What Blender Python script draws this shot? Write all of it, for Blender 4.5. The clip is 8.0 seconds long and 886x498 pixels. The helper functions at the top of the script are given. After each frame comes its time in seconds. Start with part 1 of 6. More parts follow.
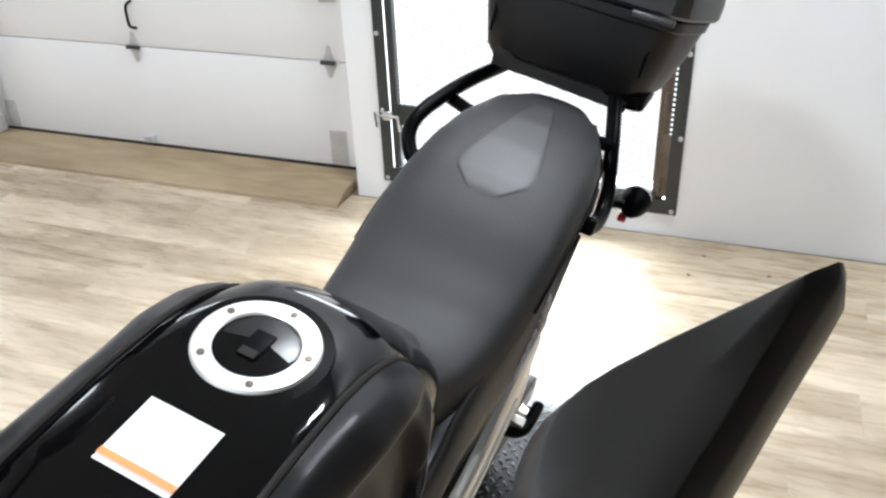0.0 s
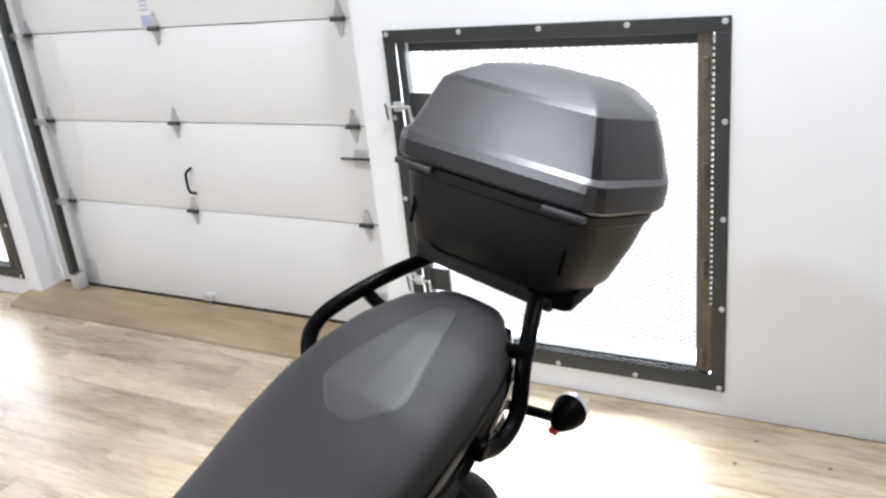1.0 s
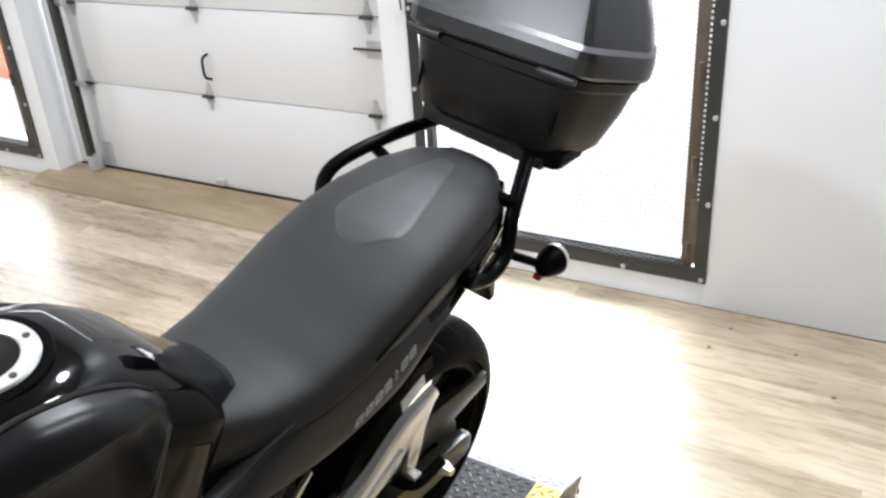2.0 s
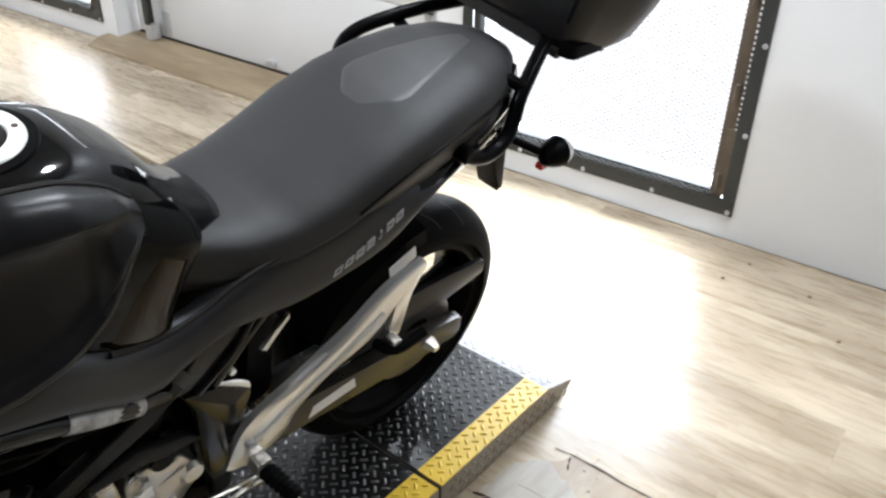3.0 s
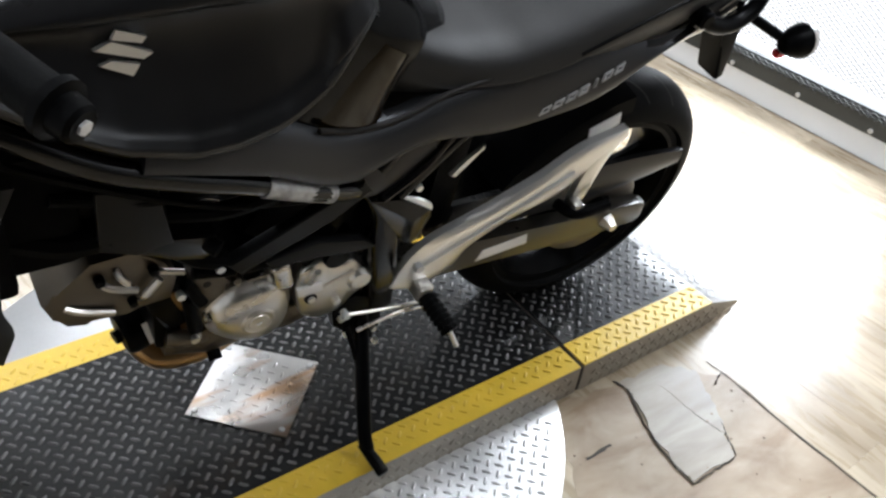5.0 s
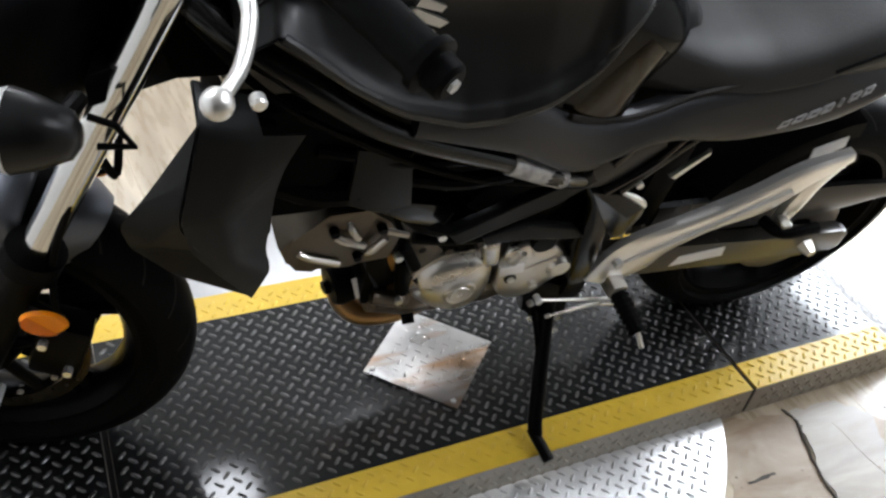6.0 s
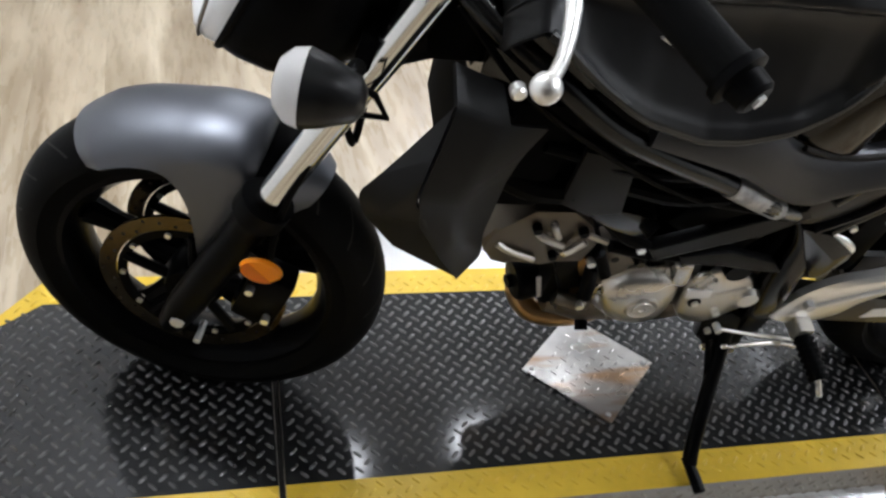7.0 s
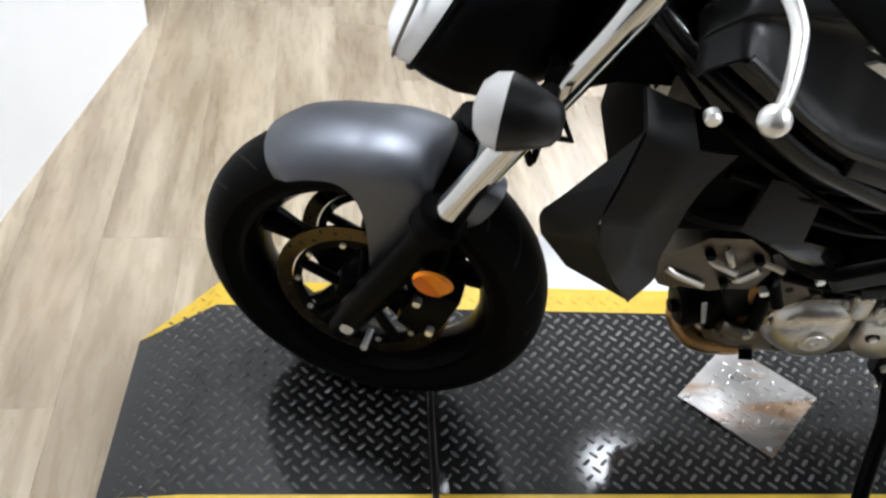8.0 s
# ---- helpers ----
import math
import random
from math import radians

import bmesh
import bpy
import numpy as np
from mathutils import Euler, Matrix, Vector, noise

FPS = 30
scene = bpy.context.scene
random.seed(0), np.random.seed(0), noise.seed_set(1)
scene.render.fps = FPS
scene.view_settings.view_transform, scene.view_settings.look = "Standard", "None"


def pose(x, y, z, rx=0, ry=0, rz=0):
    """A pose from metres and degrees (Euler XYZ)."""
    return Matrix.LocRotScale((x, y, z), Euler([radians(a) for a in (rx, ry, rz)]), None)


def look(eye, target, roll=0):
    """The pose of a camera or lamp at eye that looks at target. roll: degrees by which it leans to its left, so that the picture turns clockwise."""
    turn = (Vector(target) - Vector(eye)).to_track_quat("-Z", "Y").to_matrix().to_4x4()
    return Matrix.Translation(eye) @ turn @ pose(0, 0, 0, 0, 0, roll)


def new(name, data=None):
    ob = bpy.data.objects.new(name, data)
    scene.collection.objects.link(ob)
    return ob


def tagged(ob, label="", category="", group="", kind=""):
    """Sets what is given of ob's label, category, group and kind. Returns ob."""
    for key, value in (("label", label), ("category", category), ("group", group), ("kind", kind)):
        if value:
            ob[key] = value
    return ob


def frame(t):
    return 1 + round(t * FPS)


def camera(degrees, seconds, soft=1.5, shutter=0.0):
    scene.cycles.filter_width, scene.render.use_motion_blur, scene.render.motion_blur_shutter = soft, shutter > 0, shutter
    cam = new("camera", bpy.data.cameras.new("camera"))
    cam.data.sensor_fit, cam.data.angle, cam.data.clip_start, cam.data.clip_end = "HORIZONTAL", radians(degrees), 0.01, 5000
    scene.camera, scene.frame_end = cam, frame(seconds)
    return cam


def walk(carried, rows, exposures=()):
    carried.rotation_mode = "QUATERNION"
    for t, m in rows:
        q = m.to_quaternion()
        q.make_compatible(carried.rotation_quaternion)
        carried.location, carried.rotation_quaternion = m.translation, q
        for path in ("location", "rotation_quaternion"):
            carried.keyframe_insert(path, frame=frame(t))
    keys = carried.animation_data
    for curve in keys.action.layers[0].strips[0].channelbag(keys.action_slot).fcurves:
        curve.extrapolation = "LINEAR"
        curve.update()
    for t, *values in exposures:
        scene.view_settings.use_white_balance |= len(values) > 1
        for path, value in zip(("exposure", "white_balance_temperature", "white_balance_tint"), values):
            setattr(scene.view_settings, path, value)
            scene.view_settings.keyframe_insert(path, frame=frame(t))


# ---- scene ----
cam = camera(55.3, 8.0, soft=2.5)
PATH = [
    (0, (0.532, 0.592, 1.542), (-1.006, -0.188, 0.527), -2.4),
    (0.1, (0.497, 0.634, 1.553), (-1.025, -0.212, 0.570), -3.4),
    (0.2, (0.458, 0.671, 1.549), (-1.049, -0.244, 0.603), -4.2),
    (0.3, (0.404, 0.710, 1.553), (-1.086, -0.254, 0.630), -4.3),
    (0.5, (0.33, 0.768, 1.546), (-1.145, -0.24, 0.647), -2.4),
    (0.8, (0.217, 0.831, 1.565), (-1.268, -0.276, 0.809), -4.9),
    (1, (0.182, 0.854, 1.564), (-1.319, -0.261, 0.855), -6.2),
    (1.3, (0.192, 0.875, 1.557), (-1.320, -0.206, 0.820), -2.9),
    (1.5, (0.223, 0.892, 1.551), (-1.262, -0.2, 0.774), -3.6),
    (1.7, (0.268, 0.915, 1.543), (-1.203, -0.175, 0.738), -3.1),
    (2, (0.334, 0.965, 1.517), (-1.092, -0.127, 0.637), -3.8),
    (2.2, (0.369, 0.999, 1.498), (-1.039, -0.089, 0.586), -3.1),
    (3.3, (0.290, 1.089, 1.425), (-0.921, -0.069, 0.334), 2.2),
    (3.5, (0.27, 1.08, 1.401), (-0.902, -0.084, 0.274), 2.5),
    (3.8, (0.266, 1.089, 1.378), (-0.882, -0.064, 0.215), 3.8),
    (4, (0.275, 1.089, 1.365), (-0.874, -0.042, 0.181), 4.7),
    (4.2, (0.289, 1.091, 1.365), (-0.848, -0.047, 0.176), 4.9),
    (4.5, (0.321, 1.085, 1.354), (-0.764, -0.084, 0.148), 6.4),
    (4.7, (0.345, 1.078, 1.350), (-0.695, -0.123, 0.135), 7.0),
    (5, (0.387, 1.068, 1.345), (-0.554, -0.196, 0.113), 7.5),
    (5.2, (0.417, 1.063, 1.338), (-0.456, -0.237, 0.094), 7.8),
    (6.3, (0.564, 1.009, 1.326), (-0.061, -0.386, 0.035), 10.4),
    (6.5, (0.586, 1.005, 1.32), (0.026, -0.407, 0.018), 10.8),
    (6.8, (0.621, 1.009, 1.314), (0.153, -0.428, 0.005), 11.5),
    (7, (0.635, 1.012, 1.317), (0.214, -0.438, 0.006), 11.8),
    (7.3, (0.658, 1.019, 1.320), (0.314, -0.441, -0.003), 11.5),
    (7.5, (0.671, 1.019, 1.32), (0.385, -0.455, -0.001), 11.1),
    (7.8, (0.690, 1.019, 1.321), (0.525, -0.474, -0.000), 9.0),
    (8, (0.691, 1.013, 1.324), (0.573, -0.481, -0.001), 6.6),
]
EXPOSURES = [(0, 0.18, 6300, 12), (1, 0.2, 6350, 14), (2, 0.22, 6350, 13), (3.5, 0.08, 6300, 12), (5, 0.05, 6300, 12), (6.5, -0.01, 6400, 13), (7.2, 0.1, 6350, 13), (8, 0.2, 6300, 12)]
walk(cam, [(t, look(eye, target, roll)) for t, eye, target, roll in PATH], EXPOSURES)

# ---- world and lights ----
world = bpy.data.worlds.new("world")
scene.world = world
world.use_nodes = True
wn = world.node_tree
sky = wn.nodes.new("ShaderNodeTexSky")
sky.sky_type, sky.sun_disc, sky.sun_elevation, sky.sun_rotation = "NISHITA", False, radians(50), radians(200)
wn.links.new(sky.outputs[0], wn.nodes["Background"].inputs[0])
wn.nodes["Background"].inputs[1].default_value = 0.12
scene.view_settings.exposure = 0.0

LEAN_ANGLE = 12.0
BIKE = pose(0, -0.062, 0.08, -LEAN_ANGLE, 0, 0)      # x forward, y to its left, z up from the tyres
DECK = pose(-0.01, -0.0185, 0, 0, 0, 3.0)           # the display platform
ROOM = pose(-2.199, 0.123, 0, 0, 0, 6.28)           # x into the room, y along the window wall


def area_light(name, m, sx, sy, watts, colour):
    data = bpy.data.lights.new(name, "AREA")
    data.shape, data.size, data.size_y, data.energy, data.color = "RECTANGLE", sx, sy, watts, colour
    ob = new(name, data)
    ob.matrix_world = m
    return ob


# ---- materials ----
def principled(name):
    m = bpy.data.materials.new(name)
    m.use_nodes = True
    return m, m.node_tree, m.node_tree.nodes["Principled BSDF"]


def mat(name, base, rough=0.5, metal=0.0, vary=0.12, scale=6.0, fine=180.0, bump=0.05, coat=0.0, spec=0.5, rough_vary=0.08, coat_rough=0.06):
    """A paint, plastic or metal with slow stains and fine grain."""
    m, t, b = principled(name)
    n, l = t.nodes, t.links
    co = n.new("ShaderNodeTexCoord")
    big = n.new("ShaderNodeTexNoise")
    big.inputs["Scale"].default_value, big.inputs["Detail"].default_value = scale, 4
    small = n.new("ShaderNodeTexNoise")
    small.inputs["Scale"].default_value, small.inputs["Detail"].default_value = fine, 3
    l.new(co.outputs["Object"], big.inputs["Vector"])
    l.new(co.outputs["Object"], small.inputs["Vector"])
    mix = n.new("ShaderNodeMix")
    mix.data_type = "RGBA"
    mix.inputs["A"].default_value = (*[c * (1 - vary) for c in base], 1)
    mix.inputs["B"].default_value = (*[min(1, c * (1 + vary)) for c in base], 1)
    add = n.new("ShaderNodeMath")
    add.operation, add.inputs[1].default_value = "MULTIPLY_ADD", 0.35
    l.new(small.outputs["Fac"], add.inputs[0])
    l.new(big.outputs["Fac"], add.inputs[2])
    shift = n.new("ShaderNodeMath")
    shift.operation, shift.inputs[1].default_value = "SUBTRACT", 0.17
    l.new(add.outputs[0], shift.inputs[0])
    l.new(shift.outputs[0], mix.inputs["Factor"])
    l.new(mix.outputs["Result"], b.inputs["Base Color"])
    ramp = n.new("ShaderNodeMapRange")
    ramp.inputs["To Min"].default_value, ramp.inputs["To Max"].default_value = max(0.02, rough - rough_vary), min(1, rough + rough_vary)
    l.new(big.outputs["Fac"], ramp.inputs["Value"])
    l.new(ramp.outputs["Result"], b.inputs["Roughness"])
    b.inputs["Metallic"].default_value, b.inputs["Coat Weight"].default_value = metal, coat
    b.inputs["Coat Roughness"].default_value, b.inputs["Specular IOR Level"].default_value = coat_rough, spec
    if bump:
        bp = n.new("ShaderNodeBump")
        bp.inputs["Strength"].default_value, bp.inputs["Distance"].default_value = bump, 0.002
        l.new(small.outputs["Fac"], bp.inputs["Height"])
        l.new(bp.outputs["Normal"], b.inputs["Normal"])
    return m


def wood_mat(name, dark, light, rough, stretch, random_piece=True, bump=0.06):
    """Long grain along x of the object, one tone for each plank."""
    m, t, b = principled(name)
    n, l = t.nodes, t.links
    co, mp = n.new("ShaderNodeTexCoord"), n.new("ShaderNodeMapping")
    mp.inputs["Scale"].default_value = stretch
    info = n.new("ShaderNodeObjectInfo")
    l.new(co.outputs["Object"], mp.inputs["Vector"])
    off = n.new("ShaderNodeVectorMath")
    off.operation = "MULTIPLY_ADD"
    off.inputs[1].default_value = (1, 1, 1)
    comb = n.new("ShaderNodeCombineXYZ")
    big_r = n.new("ShaderNodeMath")
    big_r.operation, big_r.inputs[1].default_value = "MULTIPLY", 60.0
    l.new(info.outputs["Random"], big_r.inputs[0])
    l.new(big_r.outputs[0], comb.inputs[0])
    l.new(big_r.outputs[0], comb.inputs[2])
    l.new(mp.outputs[0], off.inputs[0])
    l.new(comb.outputs[0], off.inputs[2])
    g1, g2 = n.new("ShaderNodeTexNoise"), n.new("ShaderNodeTexNoise")
    g1.inputs["Scale"].default_value, g1.inputs["Detail"].default_value, g1.inputs["Distortion"].default_value = 2.2, 5, 0.6
    g2.inputs["Scale"].default_value, g2.inputs["Detail"].default_value = 14, 5
    for g in (g1, g2):
        l.new(off.outputs[0], g.inputs["Vector"])
    ramp = n.new("ShaderNodeValToRGB")
    ramp.color_ramp.elements[0].position, ramp.color_ramp.elements[1].position = 0.32, 0.68
    ramp.color_ramp.elements[0].color, ramp.color_ramp.elements[1].color = (*dark, 1), (*light, 1)
    s = n.new("ShaderNodeMath")
    s.operation, s.inputs[1].default_value = "MULTIPLY_ADD", 0.09
    l.new(g2.outputs["Fac"], s.inputs[0])
    l.new(g1.outputs["Fac"], s.inputs[2])
    s2 = n.new("ShaderNodeMath")
    s2.operation, s2.inputs[1].default_value = "MULTIPLY_ADD", 0.07 if random_piece else 0.0
    l.new(info.outputs["Random"], s2.inputs[0])
    l.new(s.outputs[0], s2.inputs[2])
    s3 = n.new("ShaderNodeMath")
    s3.operation, s3.inputs[1].default_value = "SUBTRACT", 0.08 if random_piece else 0.045
    l.new(s2.outputs[0], s3.inputs[0])
    l.new(s3.outputs[0], ramp.inputs["Fac"])
    dirt, fade, tint = n.new("ShaderNodeTexNoise"), n.new("ShaderNodeMapRange"), n.new("ShaderNodeMix")
    dirt.inputs["Scale"].default_value, dirt.inputs["Detail"].default_value, dirt.inputs["Roughness"].default_value = 1.1, 5, 0.5
    l.new(off.outputs[0], dirt.inputs["Vector"])
    fade.inputs["From Min"].default_value, fade.inputs["From Max"].default_value, fade.inputs["To Max"].default_value = 0.4, 0.62, 1.0
    l.new(dirt.outputs["Fac"], fade.inputs["Value"])
    tint.data_type, tint.blend_type = "RGBA", "MULTIPLY"
    tint.inputs["B"].default_value = (0.76, 0.725, 0.69, 1)
    l.new(fade.outputs["Result"], tint.inputs["Factor"])
    l.new(ramp.outputs["Color"], tint.inputs["A"])
    l.new(tint.outputs["Result"], b.inputs["Base Color"])
    rr = n.new("ShaderNodeMapRange")
    rr.inputs["To Min"].default_value, rr.inputs["To Max"].default_value = rough - 0.06, rough + 0.1
    l.new(g2.outputs["Fac"], rr.inputs["Value"])
    l.new(rr.outputs["Result"], b.inputs["Roughness"])
    bp = n.new("ShaderNodeBump")
    bp.inputs["Strength"].default_value, bp.inputs["Distance"].default_value = bump, 0.002
    l.new(g2.outputs["Fac"], bp.inputs["Height"])
    l.new(bp.outputs["Normal"], b.inputs["Normal"])
    return m


def glow(name, colour, strength):
    m, t, b = principled(name)
    b.inputs["Base Color"].default_value, b.inputs["Specular IOR Level"].default_value = (0, 0, 0, 1), 0.0
    b.inputs["Emission Color"].default_value, b.inputs["Emission Strength"].default_value = (*colour, 1), strength
    return m


GLOSS_BLACK = mat("gloss_black_paint", (0.0014, 0.0014, 0.0016), 0.1, coat=0.42, bump=0.0, rough_vary=0.03, spec=0.1, coat_rough=0.03)
# one satin grey paint; a lit copy for the mudguard, a shaded one below
MATT_GREY = mat("satin_dark_grey_metallic", (0.046, 0.047, 0.05), 0.42, metal=0.85, bump=0.02, vary=0.06, fine=900, spec=0.4)
GUARD_GREY = mat("satin_grey_lit_copy", (0.125, 0.131, 0.147), 0.43, metal=0.92, bump=0.02, vary=0.06, fine=900)
MIRROR_SHELL = mat("mirror_shell_plastic", (0.0034, 0.003, 0.0026), 0.3, bump=0.02, fine=500, spec=0.42)
SHROUD_GREY = mat("satin_grey_shroud_plastic", (0.0026, 0.0026, 0.0027), 0.42, bump=0.03, vary=0.1, fine=700, spec=0.15)
RIM_GREY = mat("satin_rim_paint", (0.0085, 0.0088, 0.0096), 0.34, bump=0.02, vary=0.06, fine=900, spec=0.55)
# shaded copy of the satin grey for tank covers, also on small dark parts
COVER_GREY = mat("satin_grey_shaded_copy", (0.0085, 0.0085, 0.0089), 0.3, bump=0.02, vary=0.06, fine=900, spec=0.25)
SEAT_VINYL = mat("seat_vinyl", (0.0145, 0.0141, 0.0138), 0.54, bump=0.2, fine=420, vary=0.14, spec=0.38)
PAD_VINYL = mat("smooth_pad_vinyl", (0.034, 0.0335, 0.033), 0.47, bump=0.05, fine=600, vary=0.1, spec=0.45)
PLASTIC = mat("black_plastic", (0.0022, 0.0022, 0.0024), 0.4, bump=0.06, fine=500, spec=0.035)
CASE = mat("top_box_plastic", (0.0155, 0.0156, 0.0168), 0.36, bump=0.08, fine=700, vary=0.06, spec=0.7)
CASE_DARK = mat("top_box_lower_plastic", (0.0055, 0.0055, 0.006), 0.4, bump=0.08, fine=700, vary=0.06, spec=0.35)
RUBBER = mat("tyre_rubber", (0.003, 0.003, 0.003), 0.55, bump=0.2, fine=260, vary=0.2, spec=0.04)
BLACK_METAL = mat("black_coated_steel", (0.002, 0.002, 0.0022), 0.3, bump=0.04, spec=0.04)
FRAME_PAINT = mat("black_frame_paint", (0.004, 0.0038, 0.0036), 0.2, bump=0.03, spec=0.28, coat=0.08)
RADIATOR = mat("matt_radiator_black", (0.005, 0.005, 0.005), 0.9, bump=0.3, fine=300, spec=0.02)
CAST = mat("cast_aluminium", (0.60, 0.578, 0.54), 0.29, metal=0.95, bump=0.05, fine=400, vary=0.1, scale=14)
CAST_DULL = mat("dull_engine_casting", (0.125, 0.107, 0.085), 0.4, metal=0.88, bump=0.12, fine=260, vary=0.14, scale=14)
SILVER = mat("polished_aluminium", (0.84, 0.83, 0.8), 0.33, metal=0.85, bump=0.05, fine=300, vary=0.1)
CHROME = mat("chrome", (0.72, 0.72, 0.70), 0.12, metal=1.0, bump=0.0, rough_vary=0.04)
WHITE_LACQUER = mat("white_label", (0.75, 0.74, 0.72), 0.45, bump=0.02)
ORANGE = mat("orange_band", (0.75, 0.25, 0.08), 0.45, bump=0.0)
AMBER = mat("amber_reflector", (1.0, 0.27, 0.0), 0.22, bump=0.0, vary=0.1, scale=30, spec=0.3)
AMBER_SHADED = mat("shaded_amber_reflector", (0.72, 0.16, 0.0), 0.25, bump=0.0, vary=0.1, scale=30, spec=0.3)
MARK_PAINT = mat("light_grey_print", (0.34, 0.34, 0.345), 0.5, bump=0.0)
FIN_BLACK = mat("glossy_fin_plastic", (0.0016, 0.0016, 0.0017), 0.14, bump=0.0, spec=0.1, rough_vary=0.03)
RED = mat("red_lens", (0.6, 0.02, 0.02), 0.2, bump=0.0, coat=0.5)


def frosted(name, colour):
    """A frosted plastic lens that lets light through."""
    m, t, b = principled(name)
    b.inputs["Base Color"].default_value, b.inputs["Roughness"].default_value = (*colour, 1), 0.15
    b.inputs["Coat Weight"].default_value = 0.3
    thru, mix = t.nodes.new("ShaderNodeBsdfTranslucent"), t.nodes.new("ShaderNodeMixShader")
    thru.inputs["Color"].default_value, mix.inputs[0].default_value = (*colour, 1), 0.6
    t.links.new(b.outputs[0], mix.inputs[1])
    t.links.new(thru.outputs[0], mix.inputs[2])
    t.links.new(mix.outputs[0], t.nodes["Material Output"].inputs["Surface"])
    return m


LENS = frosted("frosted_clear_lens", (0.86, 0.85, 0.84))
BRIGHT_LENS = mat("silvered_lens", (0.9, 0.9, 0.9), 0.12, bump=0.06, fine=60, vary=0.1, scale=25, coat=0.4)
BRONZE = mat("dark_swingarm_paint", (0.018, 0.016, 0.012), 0.3, metal=0.35, bump=0.03, coat=0.25)
HEADER = mat("heat_tinted_steel", (0.36, 0.22, 0.1), 0.3, metal=0.9, bump=0.05, vary=0.3, scale=12)
DISC = mat("brake_disc_steel", (0.085, 0.065, 0.036), 0.2, metal=1.0, bump=0.08, fine=400)
SMOKED = mat("smoked_brown_plastic", (0.010, 0.006, 0.002), 0.1, bump=0.0, spec=0.25, vary=0.5, scale=30, coat=0.05)
SCUFFED = mat("scuffed_bare_metal", (0.32, 0.32, 0.32), 0.5, metal=0.5, bump=0.5, fine=70, vary=0.9, scale=55)
MESH = mat("dark_steel_mesh", (0.02, 0.02, 0.022), 0.7, bump=0.0, spec=0.2)
DECK_BLACK = mat("black_tread_plate", (0.0042, 0.0042, 0.0044), 0.48, metal=0.0, bump=0.06, fine=45, vary=0.35, scale=5, rough_vary=0.1, spec=0.17, coat=0.9, coat_rough=0.085)
DECK_TREAD = mat("rubbed_black_treads", (0.092, 0.091, 0.088), 0.3, metal=0.85, bump=0.05, fine=90, vary=0.6, scale=7, spec=0.3, coat=0.12, coat_rough=0.08)
DECK_YELLOW = mat("worn_yellow_paint", (0.62, 0.41, 0.03), 0.4, bump=0.15, fine=60, vary=0.22, scale=14)
DECK_SILVER = mat("bare_tread_plate", (0.55, 0.55, 0.55), 0.34, metal=0.9, bump=0.1, fine=120, vary=0.15)
DECK_SIDE = mat("worn_plate_edge", (0.34, 0.31, 0.26), 0.4, metal=0.6, bump=0.15, fine=100, vary=0.25, scale=20)


def streaked_plate():
    """Scratched bright plate; its slanting brown streaks paint in a warm reflection."""
    m = mat("scratched_cover_plate", (0.44, 0.43, 0.415), 0.3, metal=0.9, bump=0.3, fine=40, vary=0.3, scale=11, rough_vary=0.14)
    n, l = m.node_tree.nodes, m.node_tree.links
    b = n["Principled BSDF"]
    plain = b.inputs["Base Color"].links[0].from_socket
    co, mp, streak, ramp, mix = n.new("ShaderNodeTexCoord"), n.new("ShaderNodeMapping"), n.new("ShaderNodeTexNoise"), n.new("ShaderNodeMapRange"), n.new("ShaderNodeMix")
    mp.inputs["Rotation"].default_value, mp.inputs["Scale"].default_value = (0, 0, radians(-32)), (5, 26, 5)
    streak.inputs["Scale"].default_value, streak.inputs["Detail"].default_value = 1.0, 6
    l.new(co.outputs["Object"], mp.inputs["Vector"])
    l.new(mp.outputs[0], streak.inputs["Vector"])
    l.new(streak.outputs["Fac"], ramp.inputs["Value"])
    ramp.inputs["From Min"].default_value, ramp.inputs["From Max"].default_value = 0.5, 0.68
    mix.data_type = "RGBA"
    # brown of the reflection that is painted into the plate colour
    mix.inputs["B"].default_value = (0.34, 0.22, 0.135, 1)
    l.new(ramp.outputs["Result"], mix.inputs["Factor"])
    l.new(plain, mix.inputs["A"])
    l.new(mix.outputs["Result"], b.inputs["Base Color"])
    return m


COVER_PLATE = streaked_plate()
WALL_PAINT = mat("white_wall_paint", (0.80, 0.81, 0.82), 0.45, bump=0.06, fine=140, vary=0.02, scale=2)
DOOR_PAINT = mat("white_garage_door_paint", (0.78, 0.78, 0.775), 0.4, bump=0.12, fine=220, vary=0.025, scale=3)
GREY_WALL = mat("dark_grey_wall_paint", (0.03, 0.03, 0.031), 0.6, bump=0.06, fine=140, vary=0.05, scale=2)
CEIL_PAINT = mat("ceiling_paint", (0.36, 0.36, 0.36), 0.6, bump=0.05, vary=0.02)
STEEL_FRAME = mat("dark_steel_frame", (0.036, 0.039, 0.038), 0.45, metal=0.25, bump=0.15, fine=90, vary=0.3, scale=9)
BARE_RAMP = mat("bare_worn_ramp", (0.30, 0.30, 0.305), 0.42, metal=0.7, bump=0.1, fine=120, vary=0.15)
GALV = mat("galvanised_steel", (0.55, 0.55, 0.55), 0.4, metal=0.4, bump=0.1, fine=120, vary=0.2, scale=20)
RUST_DARK = mat("dark_rusty_steel", (0.11, 0.085, 0.062), 0.6, metal=0.3, bump=0.2, fine=80, vary=0.6, scale=14)
RUST = mat("rusty_bare_steel", (0.30, 0.225, 0.16), 0.6, metal=0.3, bump=0.2, fine=80, vary=0.45, scale=16)
CRACK_AND_SHADE = mat("floor_gap_and_edge_shade", (0.075, 0.066, 0.056), 0.8, spec=0.2, vary=0.4, scale=40)
SEAL = mat("dark_door_seal", (0.014, 0.012, 0.011), 0.7, spec=0.2)
